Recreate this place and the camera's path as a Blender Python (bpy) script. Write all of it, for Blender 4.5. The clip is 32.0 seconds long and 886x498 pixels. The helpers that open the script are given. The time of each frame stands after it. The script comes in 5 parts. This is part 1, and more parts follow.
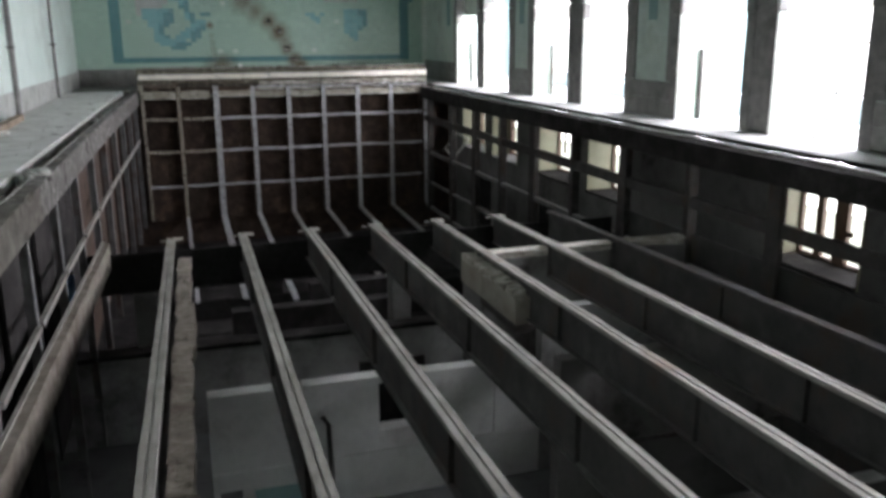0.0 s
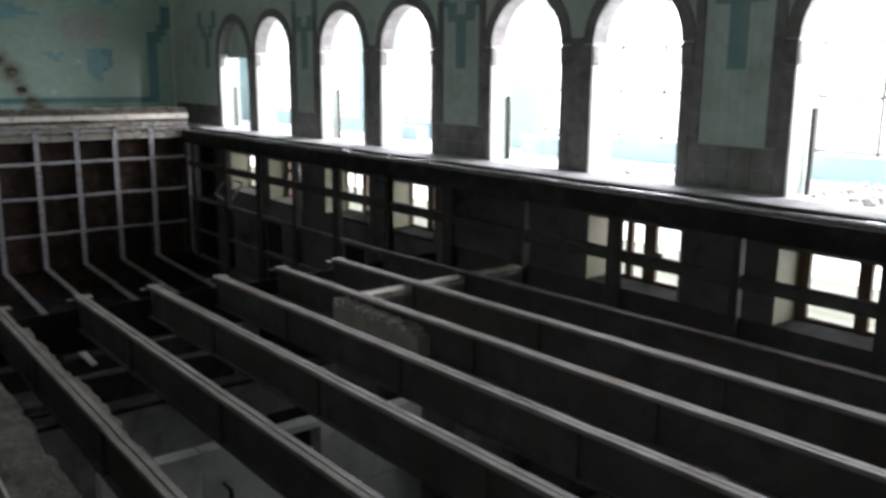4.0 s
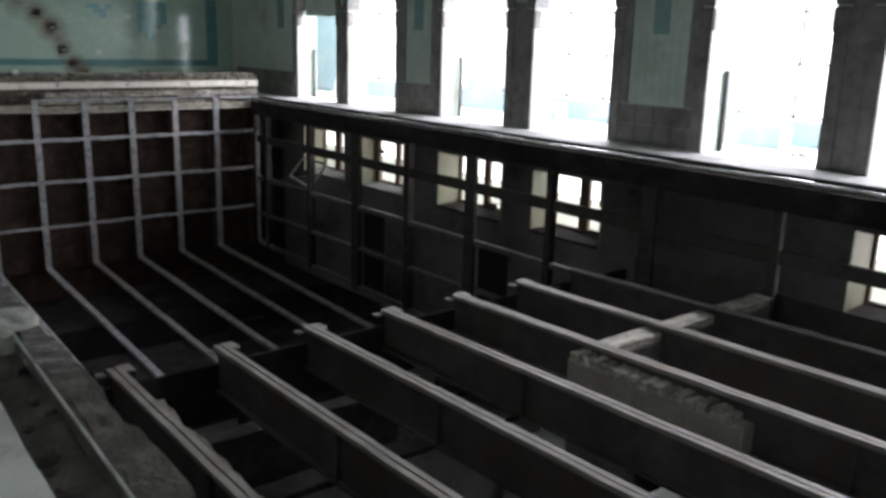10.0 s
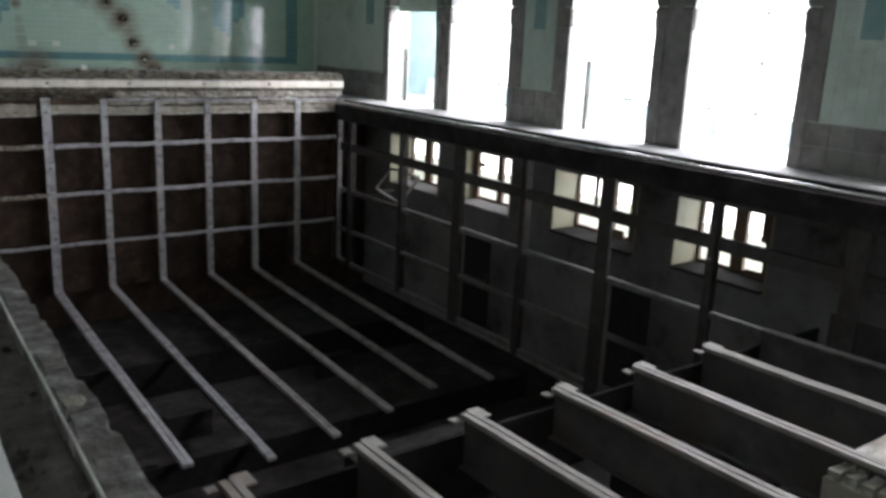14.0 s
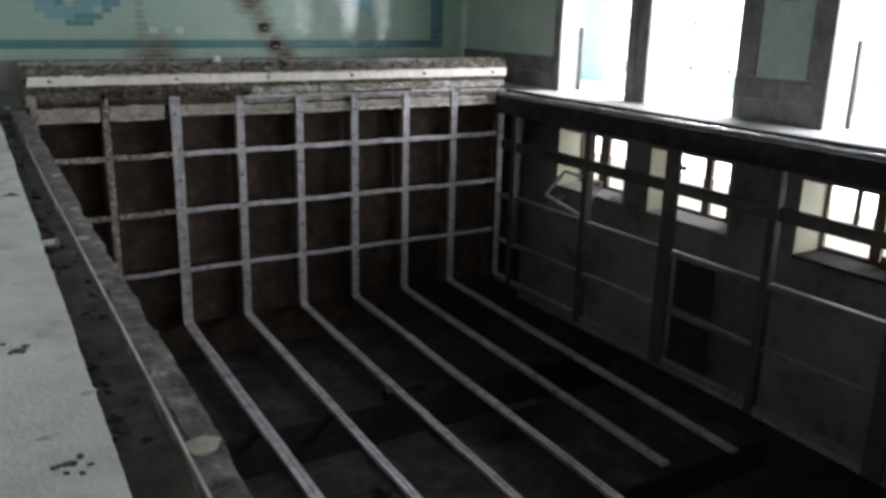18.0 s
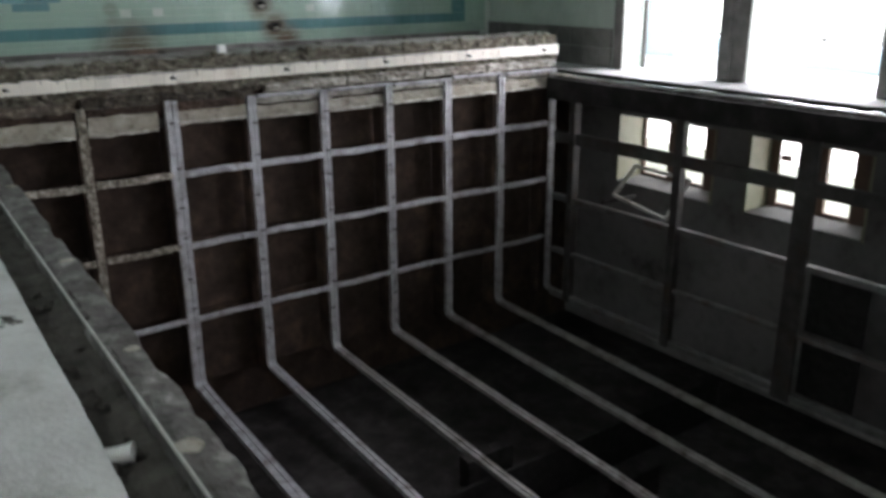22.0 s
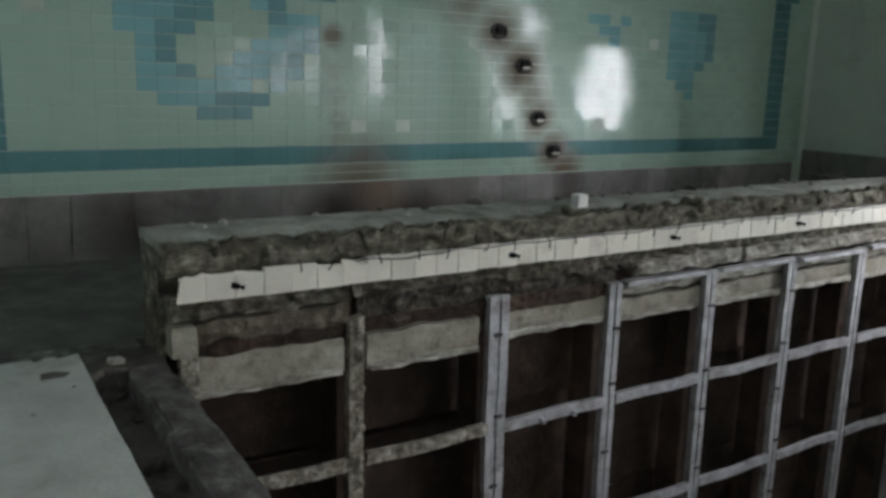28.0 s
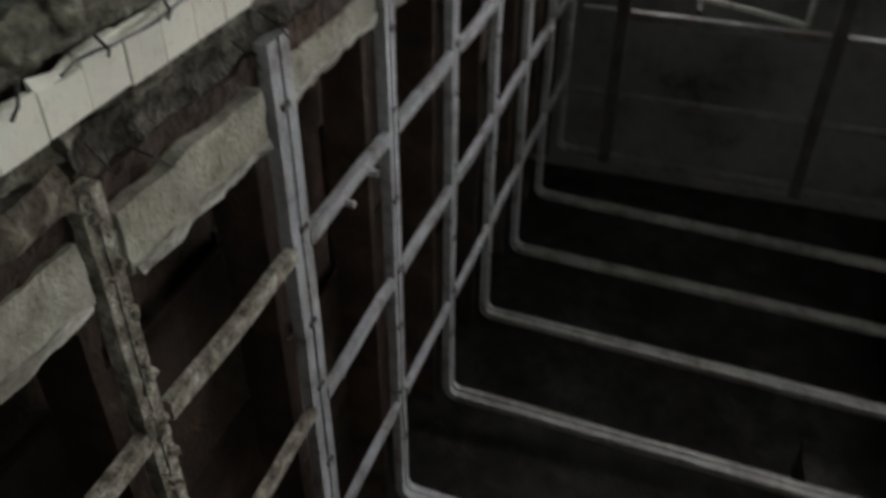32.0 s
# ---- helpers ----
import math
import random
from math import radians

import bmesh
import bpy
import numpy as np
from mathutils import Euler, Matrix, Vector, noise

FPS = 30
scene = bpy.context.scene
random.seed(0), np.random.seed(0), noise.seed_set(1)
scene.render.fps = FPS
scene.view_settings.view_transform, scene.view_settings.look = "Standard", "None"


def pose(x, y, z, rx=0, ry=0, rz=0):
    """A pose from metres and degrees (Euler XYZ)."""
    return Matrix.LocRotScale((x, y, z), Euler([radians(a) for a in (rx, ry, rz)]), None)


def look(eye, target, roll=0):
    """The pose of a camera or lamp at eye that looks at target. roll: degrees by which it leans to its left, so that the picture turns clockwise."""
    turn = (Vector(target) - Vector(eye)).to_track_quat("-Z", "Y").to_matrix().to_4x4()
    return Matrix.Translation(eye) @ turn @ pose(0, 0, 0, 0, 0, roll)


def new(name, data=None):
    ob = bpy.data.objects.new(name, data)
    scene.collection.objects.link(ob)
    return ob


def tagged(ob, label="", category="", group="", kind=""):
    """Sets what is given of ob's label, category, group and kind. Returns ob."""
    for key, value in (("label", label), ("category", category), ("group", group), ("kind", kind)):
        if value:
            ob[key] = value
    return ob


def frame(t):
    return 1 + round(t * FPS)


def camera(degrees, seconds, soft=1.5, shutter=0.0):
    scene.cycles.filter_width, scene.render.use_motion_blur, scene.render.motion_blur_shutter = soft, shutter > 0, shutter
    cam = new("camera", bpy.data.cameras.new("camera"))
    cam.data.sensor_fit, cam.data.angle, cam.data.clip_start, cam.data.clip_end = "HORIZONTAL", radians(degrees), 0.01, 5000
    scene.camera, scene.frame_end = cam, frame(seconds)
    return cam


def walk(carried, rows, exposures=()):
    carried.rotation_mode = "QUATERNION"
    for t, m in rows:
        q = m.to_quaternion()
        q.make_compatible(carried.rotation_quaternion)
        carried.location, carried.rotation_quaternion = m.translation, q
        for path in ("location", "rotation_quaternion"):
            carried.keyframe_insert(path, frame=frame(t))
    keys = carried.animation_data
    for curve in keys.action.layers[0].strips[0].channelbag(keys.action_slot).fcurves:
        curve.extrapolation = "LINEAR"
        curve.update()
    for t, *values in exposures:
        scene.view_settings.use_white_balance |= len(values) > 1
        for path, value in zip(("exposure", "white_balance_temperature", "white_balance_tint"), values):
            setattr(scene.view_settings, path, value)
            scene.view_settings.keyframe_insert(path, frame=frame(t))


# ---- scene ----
cam = camera(55.5, 32.0, soft=3.3, shutter=0.5)
PATH = [
    (0, (0.796, -24.484, 1.531), (1.383, -22.638, 1.035), -0.3),
    (0.5, (0.492, -24.507, 1.61), (1.131, -22.701, 1.035), 0.2),
    (1, (0.183, -24.472, 1.632), (0.854, -22.656, 1.131), 1.1),
    (1.5, (-0.155, -24.5, 1.652), (0.461, -22.656, 1.183), 0.9),
    (2, (-0.531, -24.521, 1.68), (0.101, -22.688, 1.188), 1.7),
    (2.5, (-0.86, -24.455, 1.682), (-0.098, -22.661, 1.234), 1.6),
    (3, (-1.17, -24.254, 1.664), (-0.251, -22.523, 1.266), 1.1),
    (3.5, (-1.345, -24.005, 1.663), (-0.251, -22.376, 1.277), 2.1),
    (4, (-1.48, -23.561, 1.646), (-0.252, -22.037, 1.239), 0.5),
    (4.5, (-1.601, -23.134, 1.609), (-0.282, -21.707, 1.138), 0.4),
    (6.5, (-1.587, -21.519, 1.607), (-0.066, -20.303, 1.153), 2.4),
    (7, (-1.601, -21.157, 1.616), (-0.052, -19.979, 1.156), 3.4),
    (7.5, (-1.664, -20.819, 1.612), (-0.098, -19.674, 1.127), 1.2),
    (8, (-1.634, -20.441, 1.591), (-0.161, -19.178, 1.105), 1.1),
    (8.5, (-1.618, -20.113, 1.611), (-0.292, -18.701, 1.111), 1.5),
    (9, (-1.677, -19.783, 1.641), (-0.324, -18.399, 1.138), 1.0),
    (9.5, (-1.712, -19.435, 1.614), (-0.466, -17.956, 1.104), 0.5),
    (10, (-1.638, -19.06, 1.603), (-0.402, -17.564, 1.117), 1.6),
    (10.5, (-1.607, -18.727, 1.571), (-0.364, -17.246, 1.059), 1.7),
    (11, (-1.594, -18.411, 1.601), (-0.398, -16.925, 1.002), -0.3),
    (11.5, (-1.49, -18.06, 1.593), (-0.325, -16.532, 1.039), 0.9),
    (12, (-1.479, -17.69, 1.58), (-0.283, -16.167, 1.082), 1.2),
    (12.5, (-1.475, -17.44, 1.563), (-0.219, -15.97, 1.053), 1.7),
    (13, (-1.42, -17.154, 1.575), (-0.218, -15.636, 1.076), 1.8),
    (13.5, (-1.325, -16.871, 1.552), (-0.204, -15.29, 1.055), 1.4),
    (14, (-1.32, -16.533, 1.556), (-0.158, -14.981, 1.066), 2.7),
    (14.5, (-1.339, -16.192, 1.542), (-0.213, -14.613, 1.053), 2.0),
    (15, (-1.323, -15.797, 1.578), (-0.273, -14.159, 1.115), 1.2),
    (15.5, (-1.339, -15.358, 1.509), (-0.309, -13.699, 1.075), 2.2),
    (17.5, (-1.237, -13.575, 1.537), (-0.191, -11.947, 1.031), 2.0),
    (18, (-1.21, -13.09, 1.561), (-0.205, -11.452, 1.007), 1.4),
    (18.5, (-1.271, -12.7, 1.555), (-0.251, -11.086, 0.96), 2.1),
    (19, (-1.232, -12.374, 1.521), (-0.231, -10.771, 0.865), 1.8),
    (19.5, (-1.273, -11.919, 1.558), (-0.306, -10.317, 0.852), 3.0),
    (20, (-1.302, -11.509, 1.531), (-0.296, -9.937, 0.81), 2.3),
    (20.5, (-1.200, -11.200, 1.517), (-0.208, -9.638, 0.759), 2.3),
    (21, (-1.212, -10.792, 1.49), (-0.196, -9.257, 0.709), 3.0),
    (21.5, (-1.197, -10.295, 1.44), (-0.064, -8.821, 0.704), 0.7),
    (22, (-1.2, -9.812, 1.535), (-0.09, -8.274, 0.915), -0.4),
    (22.5, (-1.232, -9.344, 1.526), (-0.065, -7.808, 0.996), 2.6),
    (23, (-1.21, -8.971, 1.603), (-0.027, -7.425, 1.147), 2.1),
    (23.5, (-1.179, -8.477, 1.645), (-0.058, -6.874, 1.227), 2.8),
    (24, (-1.24, -7.987, 1.609), (-0.118, -6.365, 1.28), 3.1),
    (24.5, (-1.236, -7.53, 1.569), (-0.173, -5.875, 1.207), 2.4),
    (25, (-1.242, -6.967, 1.538), (-0.256, -5.272, 1.144), 2.6),
    (25.5, (-1.261, -6.432, 1.578), (-0.258, -4.741, 1.21), 2.3),
    (26, (-1.25, -5.894, 1.592), (-0.265, -4.185, 1.262), 2.0),
    (26.5, (-1.191, -5.444, 1.563), (-0.182, -3.751, 1.227), 2.8),
    (28.5, (-1.046, -3.6, 1.452), (0.079, -2.002, 1.027), 1.1),
    (29, (-0.908, -3.195, 1.484), (0.331, -1.691, 1.035), 2.1),
    (29.5, (-0.806, -2.832, 1.446), (0.606, -1.502, 0.959), 3.2),
    (30, (-0.665, -2.455, 1.389), (0.817, -1.244, 0.807), 1.9),
    (30.5, (-0.604, -2.144, 1.367), (0.949, -1.088, 0.68), 3.0),
    (31, (-0.594, -1.84, 1.373), (0.972, -0.928, 0.528), 1.1),
    (31.5, (-0.452, -1.582, 1.306), (1.099, -0.816, 0.302), 1.7),
    (32, (-0.394, -1.385, 1.271), (1.13, -0.879, 0.079), 0.3),
]
EXPOSURE = [(0.0, 0.68, 6500, 15), (2.0, 0.57, 6500, 15), (4.0, 0.02, 6500, 15), (7.0, -0.5, 6500, 15), (8.0, -0.5, 6500, 15), (9.0, -0.12, 6500, 15),
            (10.0, 0.17, 6500, 15), (11.0, 0.34, 6500, 15), (12.0, 0.55, 6500, 15), (13.0, 0.58, 6500, 15), (15.0, 0.52, 6500, 15), (18.0, 0.63, 6500, 15),
            (20.0, 0.78, 6500, 15), (21.0, 0.8, 6500, 15), (22.0, 0.7, 6500, 15), (24.0, 0.36, 6500, 12.5), (26.0, 0.36, 6500, 10), (29.0, 0.47, 6600, 10),
            (31.0, 0.64, 6800, 10), (32.0, 0.53, 6900, 10)]
walk(cam, [(t, look(eye, target, roll)) for t, eye, target, roll in PATH], EXPOSURE)
LIGHT_GALLERY, LIGHT_BASEMENT = 1200.0, 23.0

# ---- world and light ----
world = bpy.data.worlds.new("overcast")
scene.world = world
world.use_nodes = True
wn = world.node_tree
sky = wn.nodes.new("ShaderNodeTexSky")
sky.sky_type = "NISHITA"
sky.sun_disc = False
sky.sun_elevation, sky.sun_rotation = radians(48), radians(95)
wn.links.new(sky.outputs[0], wn.nodes["Background"].inputs[0])
wn.nodes["Background"].inputs[1].default_value = 0.15
sun = new("sun", bpy.data.lights.new("sun", "SUN"))
sun.data.energy, sun.data.angle, sun.data.color = 1.2, radians(12), (1.0, 0.95, 0.88)
sun.matrix_basis = look((40, -8, 44), (0, -10, 0))


def window_light(name, eye, target, w, h, watts, color=(0.918, 0.914, 1.0)):
    lamp = new(name, bpy.data.lights.new(name, "AREA"))
    lamp.data.shape, lamp.data.size, lamp.data.size_y = "RECTANGLE", w, h
    lamp.data.energy, lamp.data.color = watts, color
    lamp.matrix_basis = look(eye, target)
    return lamp


# daylight in the gallery's outer windows, one lamp a bay
for yc in (-2.7, -8.3, -14.1, -19.9):
    window_light("gallery_daylight", (11.6, yc, 2.95), (0, yc, 0.6), 4.9, 4.9, LIGHT_GALLERY)
# fill lamp added in an unseen bay to brighten the shallow end
window_light("gallery_daylight", (11.6, -24.8, 2.4), (0, -24.8, 1.2), 3.4, 3.8, LIGHT_GALLERY * 0.6)
# daylight outside the basement windows
for yc in (-1.42, -3.8, -6.8, -9.4, -15.2, -18.6):
    window_light("basement_daylight", (10.35, yc, -1.05), (0, yc, -1.6), 2.2, 1.3, LIGHT_BASEMENT * (1.0 if yc > -12 else 1.3))


# ---- materials ----
def mat(name, colors, scale=3.0, rough=0.8, metal=0.0, bump=0.25, fine=40.0, stain=None, stain_scale=0.7,
        stain_at=0.55, island=0.0, objrand=0.0, spec=0.5, stretch=(1, 1, 1), ends=(0.28, 0.72)):
    """Grain between colours, a second, coarse layer of stain, fine relief."""
    m = bpy.data.materials.new(name)
    m.use_nodes = True
    nt = m.node_tree
    nd, ln = nt.nodes, nt.links
    bsdf = nd["Principled BSDF"]
    geo = nd.new("ShaderNodeNewGeometry")
    mp = nd.new("ShaderNodeMapping")
    mp.inputs["Scale"].default_value = stretch
    ln.new(geo.outputs["Position"], mp.inputs["Vector"])
    n1 = nd.new("ShaderNodeTexNoise")
    n1.inputs["Scale"].default_value, n1.inputs["Detail"].default_value, n1.inputs["Roughness"].default_value = scale, 8, 0.65
    ln.new(mp.outputs[0], n1.inputs["Vector"])
    ramp = nd.new("ShaderNodeValToRGB")
    k = len(colors)
    ramp.color_ramp.elements[0].position, ramp.color_ramp.elements[1].position = ends
    for i, c in enumerate(colors):
        if 0 < i < k - 1:
            e = ramp.color_ramp.elements.new(ends[0] + (ends[1] - ends[0]) * i / (k - 1))
            e.color = (*c, 1)
    ramp.color_ramp.elements[0].color = (*colors[0], 1)
    ramp.color_ramp.elements[-1].color = (*colors[-1], 1)
    ln.new(n1.outputs["Fac"], ramp.inputs["Fac"])
    out = ramp.outputs["Color"]
    if stain:
        n2 = nd.new("ShaderNodeTexNoise")
        n2.inputs["Scale"].default_value, n2.inputs["Detail"].default_value = stain_scale, 6
        n2.inputs["Roughness"].default_value = 0.7
        ln.new(mp.outputs[0], n2.inputs["Vector"])
        r2 = nd.new("ShaderNodeMapRange")
        r2.inputs["From Min"].default_value, r2.inputs["From Max"].default_value = stain_at - 0.04, stain_at + 0.16
        ln.new(n2.outputs["Fac"], r2.inputs["Value"])
        mx = nd.new("ShaderNodeMix")
        mx.data_type = "RGBA"
        ln.new(r2.outputs[0], mx.inputs["Factor"])
        ln.new(out, mx.inputs["A"])
        mx.inputs["B"].default_value = (*stain, 1)
        out = mx.outputs["Result"]
    if island or objrand:
        hs = nd.new("ShaderNodeHueSaturation")
        mr = nd.new("ShaderNodeMapRange")
        amount = island or objrand
        mr.inputs["To Min"].default_value, mr.inputs["To Max"].default_value = 1 - amount, 1 + amount
        if island:
            ln.new(geo.outputs["Random Per Island"], mr.inputs["Value"])
        else:
            oi = nd.new("ShaderNodeObjectInfo")
            ln.new(oi.outputs["Random"], mr.inputs["Value"])
        ln.new(mr.outputs[0], hs.inputs["Value"])
        ln.new(out, hs.inputs["Color"])
        out = hs.outputs["Color"]
    ln.new(out, bsdf.inputs["Base Color"])
    n3 = nd.new("ShaderNodeTexNoise")
    n3.inputs["Scale"].default_value, n3.inputs["Detail"].default_value = fine, 5
    ln.new(mp.outputs[0], n3.inputs["Vector"])
    rr = nd.new("ShaderNodeMapRange")
    rr.inputs["To Min"].default_value, rr.inputs["To Max"].default_value = max(0.05, rough - 0.12), min(1.0, rough + 0.12)
    ln.new(n3.outputs["Fac"], rr.inputs["Value"])
    ln.new(rr.outputs[0], bsdf.inputs["Roughness"])
    bsdf.inputs["Metallic"].default_value = metal
    bsdf.inputs["Specular IOR Level"].default_value = spec
    if bump:
        add = nd.new("ShaderNodeMath")
        ln.new(n1.outputs["Fac"], add.inputs[0])
        ln.new(n3.outputs["Fac"], add.inputs[1])
        bp = nd.new("ShaderNodeBump")
        bp.inputs["Strength"].default_value, bp.inputs["Distance"].default_value = bump, 0.02
        ln.new(add.outputs[0], bp.inputs["Height"])
        ln.new(bp.outputs[0], bsdf.inputs["Normal"])
    return m


M_DECK = mat("deck_concrete", [(0.385, 0.387, 0.368), (0.52, 0.524, 0.502), (0.62, 0.625, 0.6)], 2.2, 0.8, bump=0.25,
             stain=(0.25, 0.235, 0.20), stain_scale=1.6, stain_at=0.58)
M_KERB = mat("kerb_concrete", [(0.035, 0.032, 0.028), (0.085, 0.08, 0.073), (0.15, 0.144, 0.133), (0.36, 0.35, 0.33)], 8.0, 0.9, bump=0.6, ends=(0.34, 0.7),
             stain=(0.07, 0.065, 0.055), stain_scale=2.6, stain_at=0.52)
M_GUTTER = mat("gutter_dirt", [(0.038, 0.034, 0.029), (0.082, 0.075, 0.064), (0.14, 0.129, 0.11)], 7.0, 0.95, bump=0.8)
M_COPING = mat("broken_concrete", [(0.03, 0.027, 0.02), (0.095, 0.086, 0.065), (0.185, 0.17, 0.131), (0.40, 0.375, 0.305)], 12.0, 0.95, bump=0.9,
               fine=60, stain=(0.085, 0.068, 0.044), stain_scale=2.6, stain_at=0.52, ends=(0.33, 0.69), stretch=(0.7, 1, 1.3))
M_CRUST = mat("lichen_crust", [(0.07, 0.06, 0.046), (0.25, 0.222, 0.178), (0.56, 0.525, 0.45)], 16.0, 0.95, bump=0.9, fine=70,
              stain=(0.07, 0.052, 0.036), stain_scale=5.0, stain_at=0.57, ends=(0.34, 0.66))
M_REDCOURSE = mat("reddish_mortar", [(0.045, 0.037, 0.027), (0.12, 0.098, 0.073), (0.27, 0.232, 0.178)], 11.0, 0.95, bump=0.7, ends=(0.32, 0.68), stain=(0.09, 0.08, 0.065), stain_scale=3.0)
M_COPETOP = mat("coping_screed", [(0.155, 0.153, 0.135), (0.25, 0.25, 0.222), (0.34, 0.342, 0.308), (0.45, 0.46, 0.425)], 5.0, 0.9, bump=0.7,
                stain=(0.09, 0.088, 0.07), stain_scale=2.6, stain_at=0.56)
M_BACKDECK = mat("dirty_back_deck", [(0.06, 0.062, 0.053), (0.115, 0.117, 0.102), (0.18, 0.182, 0.16)], 4.0, 0.9, bump=0.5, stain=(0.05, 0.048, 0.04), stain_scale=1.5)
M_SLAB = mat("lining_mortar", [(0.15, 0.136, 0.11), (0.37, 0.35, 0.305), (0.62, 0.595, 0.54)], 9.0, 0.9, bump=0.7, ends=(0.32, 0.68),
             stain=(0.13, 0.107, 0.08), stain_scale=3.0, stain_at=0.53, stretch=(0.45, 1, 1.8))
M_WHITE = mat("glazed_white_tile", [(0.70, 0.665, 0.58), (0.80, 0.765, 0.68)], 4.0, 0.3, bump=0.06, stain=(0.42, 0.36, 0.27),
              stain_scale=3.0, stain_at=0.6, objrand=0.07)
M_RIB = mat("weathered_steel_paint", [(0.24, 0.235, 0.235), (0.40, 0.40, 0.415), (0.54, 0.545, 0.575)], 7.0, 0.45, metal=0.2,
            bump=0.35, stain=(0.11, 0.08, 0.06), stain_scale=6.5, stain_at=0.56)
M_BEAM = mat("steel_flange", [(0.15, 0.14, 0.124), (0.25, 0.237, 0.213), (0.34, 0.325, 0.298)], 5.0, 0.6, metal=0.2, bump=0.3,
             stain=(0.22, 0.12, 0.07), stain_scale=1.2, stain_at=0.62, stretch=(1, 0.5, 1))
# web colour lowered below the flange's to carry its shaded sides
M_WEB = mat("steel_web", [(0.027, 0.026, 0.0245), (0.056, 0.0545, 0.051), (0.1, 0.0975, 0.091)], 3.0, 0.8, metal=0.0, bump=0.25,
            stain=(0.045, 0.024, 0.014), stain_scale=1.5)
M_DARKSTEEL = mat("dark_steel", [(0.03, 0.028, 0.026), (0.06, 0.056, 0.053), (0.10, 0.095, 0.09)], 5.0, 0.6, metal=0.3,
                  bump=0.25, stain=(0.07, 0.04, 0.025), stain_scale=2.0)
M_GREYSTEEL = mat("grey_steel", [(0.09, 0.088, 0.085), (0.15, 0.148, 0.145), (0.21, 0.208, 0.205)], 5.0, 0.55, metal=0.2, bump=0.25, stain=(0.10, 0.06, 0.04), stain_scale=2.0)
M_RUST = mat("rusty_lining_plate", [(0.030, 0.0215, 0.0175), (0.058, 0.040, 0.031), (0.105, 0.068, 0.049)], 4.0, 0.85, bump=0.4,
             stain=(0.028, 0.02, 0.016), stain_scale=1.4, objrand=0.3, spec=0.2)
# darker than real dirt: the basement's deep shade is put into this colour
M_SHADEDARK = mat("shade_dark", [(0.014, 0.013, 0.0125), (0.028, 0.026, 0.025), (0.06, 0.056, 0.054)], 2.6, 0.95, bump=0.7, spec=0.1)
M_BASEFLOOR = mat("dusty_basement_concrete", [(0.08, 0.083, 0.083), (0.14, 0.144, 0.143), (0.21, 0.214, 0.21)], 1.8, 0.9, bump=0.4,
                  stain=(0.05, 0.05, 0.049), stain_scale=0.9, stain_at=0.52)
M_PALEFLOOR = mat("pale_concrete_slab", [(0.60, 0.60, 0.58), (0.74, 0.74, 0.72), (0.82, 0.82, 0.80)], 1.6, 0.9, bump=0.3,
                  stain=(0.36, 0.35, 0.33), stain_scale=0.8, stain_at=0.58)
M_BASEWALL = mat("basement_plaster", [(0.115, 0.112, 0.108), (0.20, 0.196, 0.19), (0.285, 0.28, 0.272)], 1.6, 0.92, bump=0.35,
                 stain=(0.05, 0.048, 0.043), stain_scale=0.8, stain_at=0.5)
M_GREYWALL = mat("grey_rendered_wall", [(0.20, 0.20, 0.195), (0.32, 0.32, 0.31), (0.42, 0.42, 0.41)], 1.3, 0.92, bump=0.35,
                 stain=(0.12, 0.12, 0.115), stain_scale=0.9, stain_at=0.52)
M_MORTAR = mat("smeared_mortar", [(0.27, 0.27, 0.245), (0.42, 0.42, 0.385), (0.56, 0.56, 0.52)], 5.0, 0.85, bump=0.25, stain=(0.22, 0.215, 0.19), stain_scale=4.0)
# soot taken darker still, so the shaded recess reads
M_SOOTSHADE = mat("soot_shade_concrete", [(0.02, 0.017, 0.013), (0.06, 0.051, 0.038), (0.2, 0.178, 0.14)], 13.0, 0.95, bump=0.8, fine=70, stain=(0.05, 0.04, 0.028), stain_scale=3.0, stain_at=0.5, ends=(0.34, 0.7))
# rib paint dirtied and also dimmed, for ribs that catch less light
M_FLOORRIB = mat("dirty_dim_steel_rib", [(0.15, 0.142, 0.135), (0.255, 0.245, 0.235), (0.35, 0.338, 0.325)], 6.0, 0.65, metal=0.1, bump=0.35, stain=(0.09, 0.07, 0.055), stain_scale=4.0, stain_at=0.55)
M_KERBDIRT = mat("dirty_kerb_concrete", [(0.036, 0.032, 0.025), (0.078, 0.071, 0.057), (0.15, 0.139, 0.116)], 6.0, 0.92, bump=0.6, stain=(0.04, 0.036, 0.03), stain_scale=2.2, stain_at=0.53)
M_DARKWOOD = mat("dark_old_timber", [(0.07, 0.05, 0.036), (0.12, 0.09, 0.065), (0.17, 0.13, 0.095)], 3.0, 0.85, bump=0.5, stretch=(1, 1, 0.25))
M_CREAM = mat("cream_paint", [(0.21, 0.212, 0.14), (0.29, 0.29, 0.2)], 3.0, 0.6, bump=0.15, stain=(0.30, 0.26, 0.18), stain_scale=2.0)
M_BROWN = mat("brown_paint", [(0.09, 0.055, 0.038), (0.15, 0.09, 0.06)], 6.0, 0.6, bump=0.2)
M_SIDEBEAM = mat("mortar_smeared_beam", [(0.095, 0.078, 0.06), (0.17, 0.148, 0.12), (0.26, 0.235, 0.2)], 7.0, 0.9, bump=0.6,
                 stain=(0.07, 0.045, 0.03), stain_scale=1.5, stain_at=0.55)
M_BRICK = mat("masonry_block", [(0.25, 0.225, 0.185), (0.355, 0.33, 0.28), (0.43, 0.405, 0.352)], 5.0, 0.92, bump=0.6,
              stain=(0.22, 0.18, 0.13), stain_scale=2.5, objrand=0.15)
